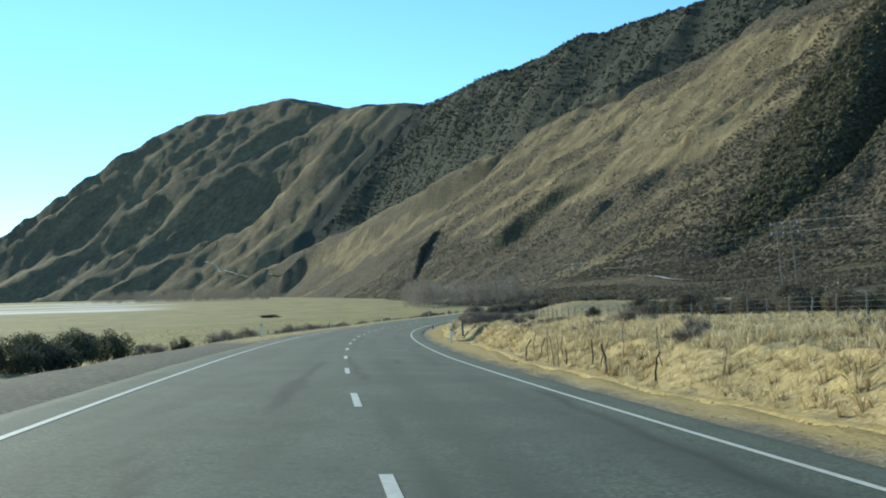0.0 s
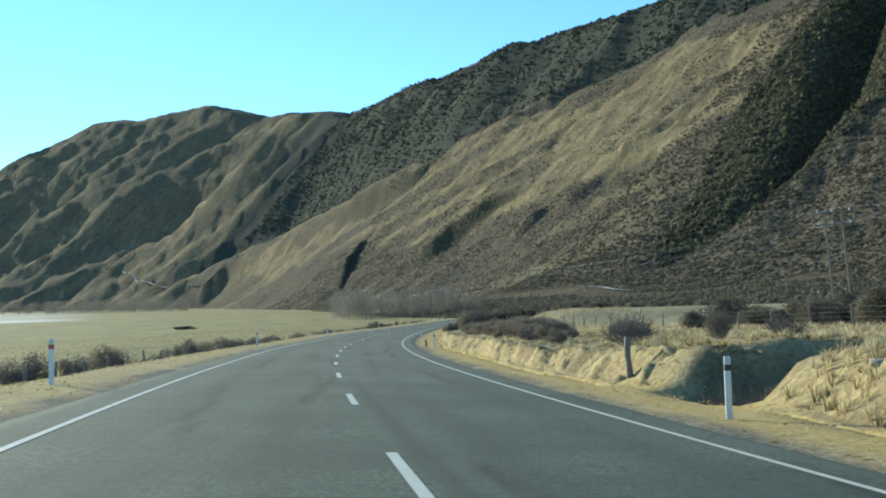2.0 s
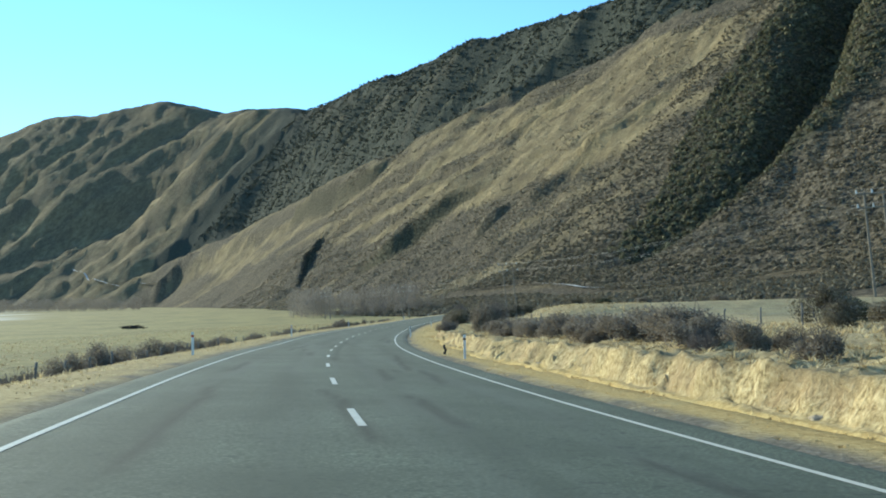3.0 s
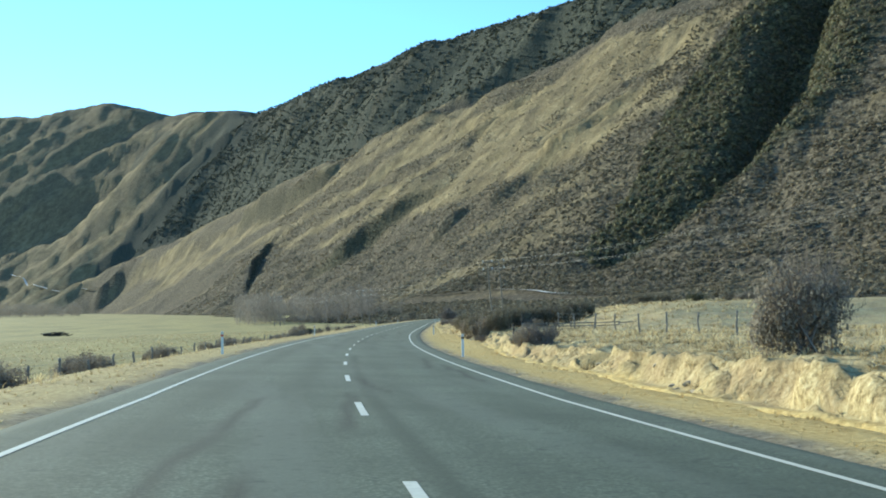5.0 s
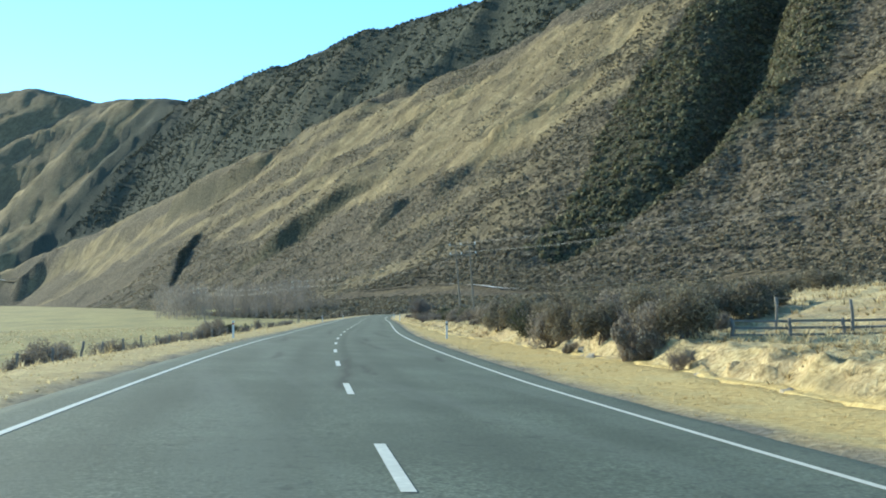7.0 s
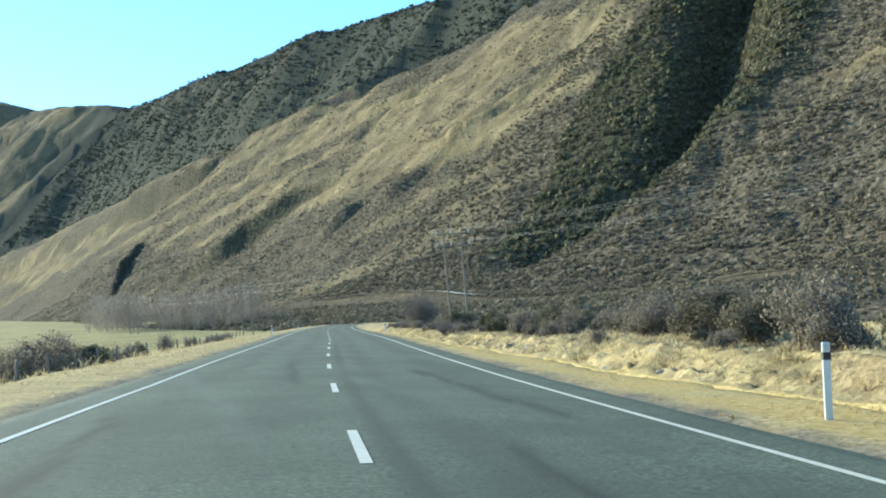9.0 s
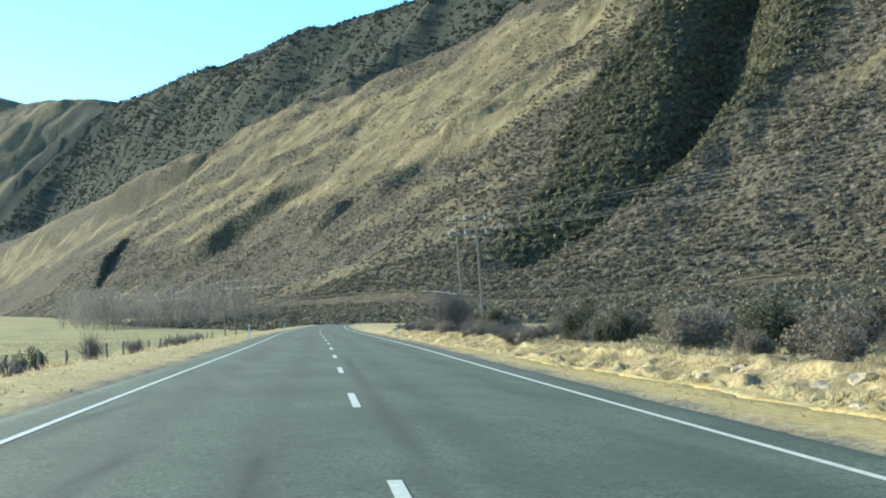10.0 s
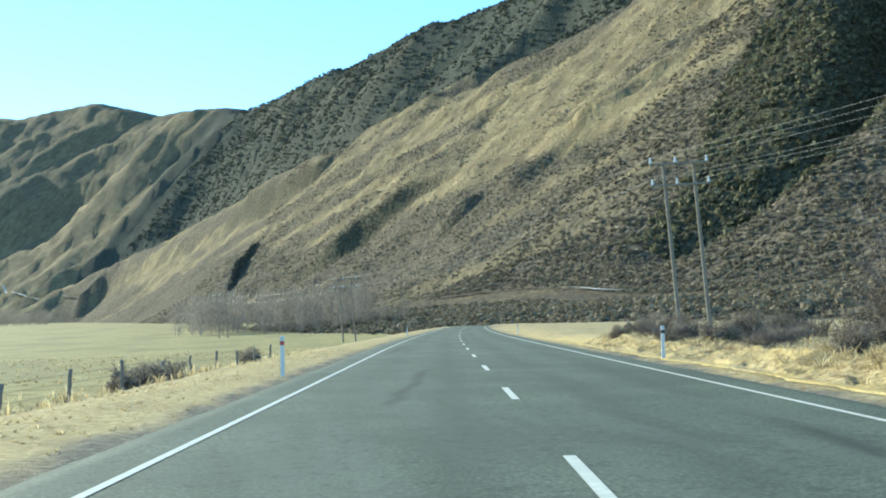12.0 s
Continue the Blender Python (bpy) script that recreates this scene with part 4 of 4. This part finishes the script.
for i in range(90):
    s, lat = 40 + 300 * rnd.random(), 8.6 + 6.5 * rnd.random() ** 1.3
    if abs(s - 68.8) > 3.5 and not 128 < s < 194:
        wide = 0.3 + 0.35 * rnd.random()
        plant((low_bare, brush, brush)[i % 3], place(s, lat, rnd.random() * 6.28, wide * (2 if i % 3 == 0 else 1), 0.04, 0.8 + 0.4 * rnd.random()), i)
for i in range(46):
    s, lat = 262 + 90 * rnd.random(), 14 + 16 * rnd.random()
    wide = 0.7 + 0.7 * rnd.random()
    plant((brush, olive, brush)[i % 3], place(s, lat, rnd.random() * 6.28, wide, 0.06, 0.5 + 0.25 * rnd.random()), i)
for ob in (*gorse, *brush, *olive, *bare, *low_bare):
    discard(ob)


# ---- scrub and woods on the hill ----
def clumps(x, y, z, wide, tall, tone, seed, sprays, fine=1.0):
    """Ragged little bushes of loose leaf sprays, one for each place."""
    r = np.random.RandomState(seed)
    n = len(x)
    d = r.normal(0, 1, (n, sprays, 3))
    d[..., 2] = np.abs(d[..., 2]) * 0.9 + 0.05
    d /= np.linalg.norm(d, axis=2)[..., None]
    size = np.stack([wide, wide, tall * 1.5], 1)[:, None] / 2
    p = d * size * (0.55 + 0.5 * r.rand(n, sprays, 1)) + np.stack([x, y, z - 0.05 * tall], 1)[:, None]
    nrm = d + r.normal(0, 0.45, d.shape)
    nrm /= np.linalg.norm(nrm, axis=2)[..., None]
    e = np.cross(nrm, r.normal(0, 1, d.shape))
    e /= np.linalg.norm(e, axis=2)[..., None]
    g = np.cross(nrm, e)
    k = (fine * wide[:, None] * (0.2 + 0.17 * r.rand(n, sprays)))[..., None]
    v = np.stack([p + e * k, p - e * 0.6 * k + g * k, p - e * 0.6 * k - g * 0.9 * k], 2)
    f = np.arange(n * sprays * 3).reshape(-1, 3)
    # sprays that point up get a lighter tone, with some random spread
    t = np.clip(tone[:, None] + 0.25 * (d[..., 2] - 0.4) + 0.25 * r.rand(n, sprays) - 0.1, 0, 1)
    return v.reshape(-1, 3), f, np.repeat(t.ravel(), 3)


FARM_TRACK = [(112, 960), (117, 944), (131, 907), (142, 883), (157, 815), (163, 775), (161, 740), (162, 690), (167, 645), (180, 613), (203, 604), (224, 585), (231, 563)]


def hill_plants(name, label, seed, n, u0, u1, d0, d1, density, wide, tall, tone, sprays):
    r = np.random.RandomState(seed)
    u, d = u0 + (u1 - u0) * r.rand(n), d0 + (d1 - d0) * r.rand(n)
    # the foot runs straight here
    a, b = FOOT[0], FOOT[2]
    v = (b - a) / np.hypot(*(b - a))
    x, y = a[0] + u * v[0] + d * v[1], a[1] + u * v[1] - d * v[0]
    uu, dd, wu, wd, _ = hill_shape(x, y)
    tan, bush, wood = hill_cover(uu, dd, wu, wd, x, y)
    ok = r.rand(n) < density(uu, dd, tan, bush, wood, fractal(x / 35, y / 35, 4))
    ok &= np.abs(signed_distance(x + 9 * v[1], y - 9 * v[0], FARM_TRACK)) > 13
    x, y, tan, bush, wood = x[ok], y[ok], tan[ok], bush[ok], wood[ok]
    z = hill_height(x, y)
    k = 0.5 + r.rand(len(x)) ** 1.6
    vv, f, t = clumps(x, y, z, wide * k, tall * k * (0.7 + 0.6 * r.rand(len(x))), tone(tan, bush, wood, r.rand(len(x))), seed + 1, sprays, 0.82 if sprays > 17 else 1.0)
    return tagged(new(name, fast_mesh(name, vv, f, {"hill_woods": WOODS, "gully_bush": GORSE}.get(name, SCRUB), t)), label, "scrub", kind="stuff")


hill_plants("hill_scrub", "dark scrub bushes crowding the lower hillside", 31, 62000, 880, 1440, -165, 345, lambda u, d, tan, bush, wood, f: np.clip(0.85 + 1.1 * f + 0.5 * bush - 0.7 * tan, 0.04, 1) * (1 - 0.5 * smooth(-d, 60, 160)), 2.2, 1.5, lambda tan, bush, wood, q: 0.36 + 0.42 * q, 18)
# on the slip flanks these shrubs stand thicker and darker, as painted shade
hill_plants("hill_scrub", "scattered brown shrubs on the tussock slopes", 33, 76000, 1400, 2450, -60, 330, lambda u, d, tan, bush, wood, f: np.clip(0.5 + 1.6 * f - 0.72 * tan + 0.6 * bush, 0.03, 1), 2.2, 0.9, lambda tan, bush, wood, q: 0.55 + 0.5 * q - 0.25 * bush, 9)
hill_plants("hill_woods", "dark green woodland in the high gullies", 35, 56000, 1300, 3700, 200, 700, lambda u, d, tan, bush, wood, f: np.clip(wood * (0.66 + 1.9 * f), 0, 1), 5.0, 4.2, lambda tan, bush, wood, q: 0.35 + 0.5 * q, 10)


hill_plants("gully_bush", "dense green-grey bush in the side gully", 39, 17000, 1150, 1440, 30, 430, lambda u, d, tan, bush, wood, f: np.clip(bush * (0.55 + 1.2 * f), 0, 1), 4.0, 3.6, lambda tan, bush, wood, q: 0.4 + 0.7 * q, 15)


def slope_height(x, y):
    """Height of the hillside's mesh, between its rings and rays."""
    a = (np.arctan2(x, y - 120) - az[0]) / (az[1] - az[0])
    b = np.interp(np.hypot(x, y - 120), rr, np.arange(len(rr)))
    i, j = np.clip(a.astype(int), 0, len(az) - 2), np.clip(b.astype(int), 0, len(rr) - 2)
    a, b = a - i, b - j
    return (HZ[i, j] * (1 - b) + HZ[i, j + 1] * b) * (1 - a) + (HZ[i + 1, j] * (1 - b) + HZ[i + 1, j + 1] * b) * a


def hill_ribbon(name, pts, width, label, lift, material, calm=0):
    """A pale track benched into the slope along a line in the plan."""
    p = np.array(pts, float)
    seg = np.r_[0, np.cumsum(np.hypot(*np.diff(p, axis=0).T))]
    q = np.linspace(0, seg[-1], max(8, int(seg[-1] / 4)))
    x, y = np.interp(q, seg, p[:, 0]), np.interp(q, seg, p[:, 1])
    for _ in range(4):
        x[2:-2], y[2:-2] = np.convolve(x, np.ones(5) / 5, "valid"), np.convolve(y, np.ones(5) / 5, "valid")
    n = np.hypot(np.gradient(x), np.gradient(y))
    nx, ny = -np.gradient(y) / n, np.gradient(x) / n
    wide = width * (0.8 + 0.8 * (fractal(q / 40, 0 * q, 3) + 0.25))
    X, Y = x[:, None] + (nx * wide)[:, None] * [-0.5, 0, 0.5], y[:, None] + (ny * wide)[:, None] * [-0.5, 0, 0.5]
    Z = slope_height(X, Y)
    if calm:
        line = np.pad(Z.max(1), calm, "edge")
        line = np.convolve(line, np.ones(2 * calm + 1) / (2 * calm + 1), "valid")
        Z = line[:, None] + [0.0, 0.0, 0.0]
    Z = Z + lift
    return tagged(grid_mesh(name, X, Y, Z, material), label, "track", kind="structure")


hill_ribbon("farm_track", FARM_TRACK, 2.2, "pale gravel farm track along the foot of the hill", 1.7, PALE_TRACK, 6)
hill_ribbon("hill_track", [(-793, 3684), (-716, 3515), (-649, 3315), (-606, 3262), (-556, 3190)], 4.5, "pale bare track cut across the far slope", 3.0, PALE_TRACK, 14)
hill_ribbon("hill_track", [(-488, 3123), (-454, 3060), (-428, 3028)], 4.5, "pale bare track cut across the far slope", 3.0, PALE_TRACK, 14)


# ---- far trees on the valley floor ----
def far_wood(name, label, seed, count, x0, x1, y0, y1, height, leaf, slim):
    r = np.random.RandomState(seed)
    vs, fs, ts, at = [], [], [], 0
    for _ in range(count):
        x, y = x0 + (x1 - x0) * r.rand(), y0 + (y1 - y0) * r.rand()
        z = max(ground_at(x, y), float(hill_height(np.array([x]), np.array([y]))[0]))
        h = height * (0.6 + 0.6 * r.rand())
        n = 200
        t = r.rand(n) ** 0.8
        spread = slim * h * (0.25 + 0.75 * np.sin(np.pi * np.clip(t, 0.05, 1)) ** 0.7)
        a = r.rand(n) * 6.283
        q = np.sqrt(r.rand(n))
        px, py, pz = x + np.cos(a) * q * spread, y + np.sin(a) * q * spread, z + 0.05 * h + t * h * 0.95
        ln, th = h * (0.05 + 0.07 * r.rand(n)), h * 0.0052 * (1 + r.rand(n))
        b = r.rand(n) * 6.283
        ox, oy = np.cos(a) * ln * 0.35, np.sin(a) * ln * 0.35
        v = np.stack([np.stack([px - np.cos(b) * th, py - np.sin(b) * th, pz], 1), np.stack([px + np.cos(b) * th, py + np.sin(b) * th, pz], 1), np.stack([px + ox, py + oy, pz + ln], 1)], 1).reshape(-1, 3)
        trunk = np.array([(x - 0.01 * h, y, z), (x + 0.01 * h, y, z), (x, y, z + 0.85 * h)])
        v = np.concatenate([v, trunk])
        f = np.arange(n * 3 + 3).reshape(-1, 3)
        vs.append(v)
        fs.append(f + at)
        ts.append(np.clip(r.rand() * 0.6 + 0.4 * r.rand(len(v)), 0, 1))
        at += len(v)
    return tagged(new(name, fast_mesh(name, np.concatenate(vs), np.concatenate(fs), leaf, np.concatenate(ts))), label, "trees", kind="stuff")


far_wood("poplar_wood", "bare grey poplars at the foot of the hill", 51, 150, -22, 62, 720, 850, 16, BARE, 0.24)
far_wood("poplar_wood", "bare brown thicket at the foot of the hill", 53, 60, 20, 75, 720, 860, 7, BARE, 0.35)
far_wood("willow_thicket", "grey bare willows on the river flat", 55, 260, -640, -320, 1900, 2120, 20, BARE, 0.5)


# ---- roadside furniture ----
def box(bm, sx, sy, sz, at=(0, 0, 0), bevel=0.0):
    made = bmesh.ops.create_cube(bm, size=1.0, matrix=Matrix.Translation(at) @ Matrix.Diagonal((sx, sy, sz, 1)))
    if bevel:
        edges = list({e for v in made["verts"] for e in v.link_edges})
        bmesh.ops.bevel(bm, geom=edges, offset=bevel, segments=1, affect="EDGES")
    return bm


def post_mesh(name, height, radius, material, seed, sides=7):
    """A rough round post, split and worn at its top."""
    r = np.random.RandomState(seed)
    z = np.linspace(-0.3, height, 7)
    line = np.stack([0.02 * r.normal(0, 1, 7), 0.02 * r.normal(0, 1, 7), z], 1)
    v, f = tube(line, radius * (1 + 0.08 * r.normal(0, 1, 7)), sides)
    v[-sides:, 2] += 0.03 * r.rand(sides)
    me = fast_mesh(name, np.concatenate([v, [[0, 0, height + 0.01]]]), f, material)
    bm = bmesh.new()
    bm.from_mesh(me)
    bmesh.ops.holes_fill(bm, edges=[e for e in bm.edges if e.is_boundary], sides=0)
    bmesh.ops.recalc_face_normals(bm, faces=bm.faces)
    bm.to_mesh(me)
    bm.free()
    return me


def marker_post(band, label):
    base = tagged(new("marker_post"), label, "marker post", "road edge marker posts")
    part("post", box(bmesh.new(), 0.11, 0.045, 1.25, (0, 0, 0.375), 0.012), base, "white plastic post", WHITE_POST)
    part("band", box(bmesh.new(), 0.114, 0.049, 0.1, (0, 0, 0.82)), base, "coloured band", band)
    part("reflector", box(bmesh.new(), 0.06, 0.012, 0.075, (0, -0.029, 0.93), 0.004), base, "small grey reflector", CERAMIC)
    return base


red_post = marker_post(RED_BAND, "white plastic marker post with a red band")
dark_post = marker_post(BLACK_BAND, "white plastic marker post with a dark band")
first = {}
for s, lat, model in ((72, -6.3, red_post), (119.5, -5.9, red_post), (168, -5.5, red_post), (230, -6.0, red_post), (316.5, -5.2, red_post), (400, -5.4, red_post), (64.4, 5.9, dark_post), (116.5, 5.7, dark_post), (167, 5.1, dark_post), (229.5, 6.2, dark_post), (321.8, 5.6, dark_post), (392, 5.6, dark_post)):
    m = place(s, lat, -float(np.interp(s, SG, TH)) + 0.1, 1.0, 0.0)
    if model.name in first:
        copy_thing(model, m)
    else:
        first[model.name] = model
        model.matrix_basis = m


def fence(label, line, spacing, height, wires, group, seed):
    """Round timber posts and wires that follow a line of (along, to the right) points."""
    r = random.Random(seed)
    base = tagged(new("wire_fence"), label, "fence", group)
    p = np.array(line, float)
    s = np.arange(p[0, 0], p[-1, 0], spacing)
    tops = []
    meshes = [post_mesh("post", height, 0.055, DEAD_WOOD, seed + k) for k in range(3)]
    for k, sk in enumerate(s):
        m = place(sk, float(np.interp(sk, p[:, 0], p[:, 1])), r.random() * 6, 1.0, 0.0, 0.9 + 0.2 * r.random())
        ob = part("post", meshes[k % 3], base)
        ob.matrix_basis = m @ Matrix.Rotation(r.gauss(0, 0.045), 4, "X") @ Matrix.Rotation(r.gauss(0, 0.045), 4, "Y")
        tops.append(m.translation)
    tops = np.array(tops)
    for k in range(wires):
        v, f = tube(tops + [0, 0, height * (0.25 + 0.68 * k / max(1, wires - 1))], np.full(len(tops), 0.004), 4)
        part("wire", fast_mesh("wire", v, f, WIRE), base)
    return base


fence("weathered post and wire fence along the paddock", [(88, -11.2), (200, -11.0), (300, -10.8), (352, -10.6)], 4.4, 1.0, 4, "paddock fences", 61)
fence("weathered post and wire fence across the dry terrace", [(30, 22), (62, 26), (100, 28), (150, 22), (190, 17.5), (206, 15.5)], 4.6, 1.2, 4, "paddock fences", 67)


def rail_fence():
    base = tagged(new("rail_fence"), "old grey timber rail fence on the bank", "fence")
    for k in range(6):
        ob = part("post", post_mesh("post", 1.05, 0.08, DEAD_WOOD, 70 + k), base)
        ob.location = (0.1 * (k % 2), 2.6 * k, 0)
    for k in range(5):
        for z in (0.35, 0.65, 0.95):
            ob = part("rail", box(bmesh.new(), 0.045, 2.66, 0.11, (0, 0, 0), 0.01), base, "", DEAD_WOOD)
            ob.location = (-0.08, 1.3 + 2.6 * k, z)
            ob.rotation_euler = (0.015 * (k - 1), 0, 0)
    base.matrix_basis = place(200.0, 12.2, -float(np.interp(201, SG, TH)) - 1.5, 0.72, 0.1)


rail_fence()


def dead_stick(seed, height, thick, material, label):
    r = np.random.RandomState(seed)
    t = np.linspace(0, 1, 6)[:, None]
    bend = np.array([r.normal(0, 0.13), r.normal(0, 0.13), 0]) * height
    line = np.array([0, 0, height]) * t - [0, 0, 0.15] + bend * t**2 + r.normal(0, 0.02, (6, 3))
    v, f = tube(line, thick * np.linspace(1, 0.65, 6), 6)
    ob = tagged(new("dead_fence_stick", fast_mesh("dead_fence_stick", v, f, material)), label, "stick", "old fence sticks")
    return ob


STICKS = ((39.7, 6.7, 0.85, 0.05, 1), (41.4, 7.3, 0.9, 0.03, 0), (35.1, 6.7, 1.1, 0.024, 0), (33.7, 6.6, 1.2, 0.024, 0), (32.8, 6.6, 1.05, 0.024, 0), (32.6, 6.8, 0.5, 0.035, 1), (34.4, 7.0, 1.0, 0.022, 0),
          (29.6, 6.9, 0.9, 0.035, 1), (28.6, 6.9, 0.85, 0.03, 0), (27.6, 6.8, 0.82, 0.05, 1), (28.1, 7.4, 0.95, 0.022, 0), (23.0, 6.7, 0.7, 0.04, 1), (23.6, 7.0, 1.05, 0.024, 0), (19.9, 7.1, 0.6, 0.022, 0), (37.6, 6.9, 0.8, 0.03, 1))
for k, (s, lat, h, th, dark) in enumerate(STICKS):
    ob = dead_stick(80 + k, h, 0.72 * th, BLACK_WOOD if dark else DEAD_WOOD, "blackened old fence stake leaning in dry grass" if dark else "thin grey dead stick standing in dry grass")
    ob.matrix_basis = place(s, lat, 1.3 * k, 1.0, -0.12)
grey_post = tagged(new("old_post", post_mesh("old_post", 1.08, 0.085, DEAD_WOOD, 99)), "thick weathered grey timber post on the verge", "post")
grey_post.matrix_basis = place(74.5, 7.3, 0.4, 1.0, 0.0)
for s, lat, h in ((122.2, 5.4, 0.45), (181.9, 9.4, 0.75), (205, 12.8, 1.1)):
    ob = tagged(new("old_post", post_mesh("old_post", h, 0.06, BLACK_WOOD, int(s))), "dark old timber post in dry grass", "post")
    ob.matrix_basis = place(s, lat, 0.4, 1.0, 0.0)


def brush_pile():
    r = np.random.RandomState(77)
    base = tagged(new("brush_pile"), "long dark pile of old logs and branches on the paddock", "log pile")
    for k in range(34):
        a, n = r.normal(0, 0.35), r.uniform(1.5, 4.0)
        mid = np.array([r.uniform(-4.6, 4.6), r.normal(0, 0.7), 0.25 + 1.2 * r.rand() ** 1.5])
        way = np.array([math.cos(a), math.sin(a), r.normal(0, 0.12)]) * n / 2
        v, f = tube([mid - way, mid + r.normal(0, 0.12, 3), mid + way], np.array([0.2, 0.18, 0.12]) * (0.6 + 0.8 * r.rand()), 6)
        part("log", fast_mesh("log", v, f, BLACK_WOOD), base)
    base.matrix_basis = Matrix.Translation((-86, 555, ground_at(-86, 555) - 0.1)) @ Matrix.Rotation(0.15, 4, "Z")


brush_pile()


# ---- rocks ----
def rock(seed, label):
    bm = bmesh.new()
    bmesh.ops.create_icosphere(bm, subdivisions=2, radius=0.5)
    for v in bm.verts:
        k = 1 + 0.5 * noise.noise(v.co * 2.2 + Vector((seed, 0, 0))) + 0.2 * noise.noise(v.co * 6 + Vector((0, seed, 0)))
        v.co *= k
        v.co.z *= 0.65
    me = bpy.data.meshes.new("rock")
    bm.to_mesh(me)
    bm.free()
    me.materials.append(ROCK)
    return tagged(new("rock", me), label, "rock", "rocks on the bank")


rocks = [rock(3.1 * k, "pale sandy rock half buried in the bank") for k in range(4)]
rock_rnd = random.Random(9)
spots = [(205, 9.0, 1.1), (203.5, 8.6, 0.7), (207, 9.3, 0.8), (302, 10.6, 0.9), (286, 9.2, 0.6), (64, 8.4, 0.5), (63, 8.0, 0.4), (97, 8.3, 0.5)]
spots += [(q, float(bank_foot(np.array([q]))[0]) + 0.1 + 1.5 * rock_rnd.random(), 0.2 + 0.4 * rock_rnd.random()) for q in [236 + 42 * rock_rnd.random() for _ in range(50)]]
spots += [(q, float(bank_foot(np.array([q]))[0]) - 0.2 + 0.9 * rock_rnd.random(), 0.13 + 0.25 * rock_rnd.random()) for q in [84 + 110 * rock_rnd.random() for _ in range(26)]]
spots += [(48 + 60 * q, float(np.interp(48 + 60 * q, [30, 62, 100, 150], [22, 26, 28, 25])) - 1.2 + 1.6 * rock_rnd.random(), 0.3 + 0.5 * rock_rnd.random()) for q in [rock_rnd.random() for _ in range(40)]]
for k, (s, lat, size) in enumerate(spots):
    m = place(s, lat, rock_rnd.random() * 6, size, 0.12 * size, 0.5 + 0.4 * rock_rnd.random())
    copy_thing(rocks[k % 4], m)
for ob in rocks:
    discard(ob)


# ---- power line ----
POLES = ((68, 205, 0.6), (49.35, 374.6, 0.9), (32.2, 530, 0.4), (0, 655, 0.0))
TOP = 14.4


def power_poles(lean):
    base = tagged(new("power_pole_pair"), "pair of tall timber power poles with crossarms", "power pole", "power line poles")
    for x in (-1.45, 1.45):
        v, f = tube([(x, 0, -0.4), (x, 0, 5), (x, 0, TOP)], [0.19, 0.165, 0.13], 9)
        part("pole", fast_mesh("pole", v, f, POLE_WOOD), base)
    for z in (TOP - 0.25, TOP - 2.1):
        arm = part("crossarm", box(bmesh.new(), 5.7, 0.14, 0.18, (0, -0.2, z), 0.02), base, "", POLE_WOOD)
        for x in (-2.7, -0.35, 2.7):
            bm = bmesh.new()
            bmesh.ops.create_cone(bm, cap_ends=True, segments=8, radius1=0.15, radius2=0.07, depth=0.5, matrix=Matrix.Translation((x, -0.2, z + 0.34)))
            part("insulator", bm, arm, "pale ceramic insulator", CERAMIC)
    return base


model = power_poles(0)
pole_tops = []
for k, (x, y, z) in enumerate(POLES):
    a, b = POLES[max(0, k - 1)], POLES[min(len(POLES) - 1, k + 1)]
    turn = -math.atan2(b[0] - a[0], b[1] - a[1])
    z = max(ground_at(x, y), float(hill_height(np.array([x]), np.array([y]))[0]))
    m = Matrix.Translation((x, y, z)) @ Matrix.Rotation(turn, 4, "Z") @ Matrix.Rotation(radians(-4.0), 4, "Y")
    if k:
        copy_thing(model, m)
    else:
        model.matrix_basis = m
    pole_tops.append(m)
ends = [Matrix.Translation((90, 30, 1)) @ Matrix.Rotation(0.1, 4, "Z")] + pole_tops
for k, (ma, mb) in enumerate(zip(ends[:-1], ends[1:])):
    for z in (TOP + 0.3, TOP - 1.55):
        for x in (-2.7, -0.35, 2.7):
            a, b = ma @ Vector((x, -0.2, z)), mb @ Vector((x, -0.2, z))
            t = np.linspace(0, 1, 17)[:, None]
            line = np.array(a) * (1 - t) + np.array(b) * t - np.array([0, 0, 1]) * (4 * 2.2 * t * (1 - t))
            v, f = tube(line, np.full(17, 0.009), 4)
            tagged(new("power_cable", fast_mesh("power_cable", v, f, WIRE)), "thin grey sagging cable between the power poles", "cable", "power cables")
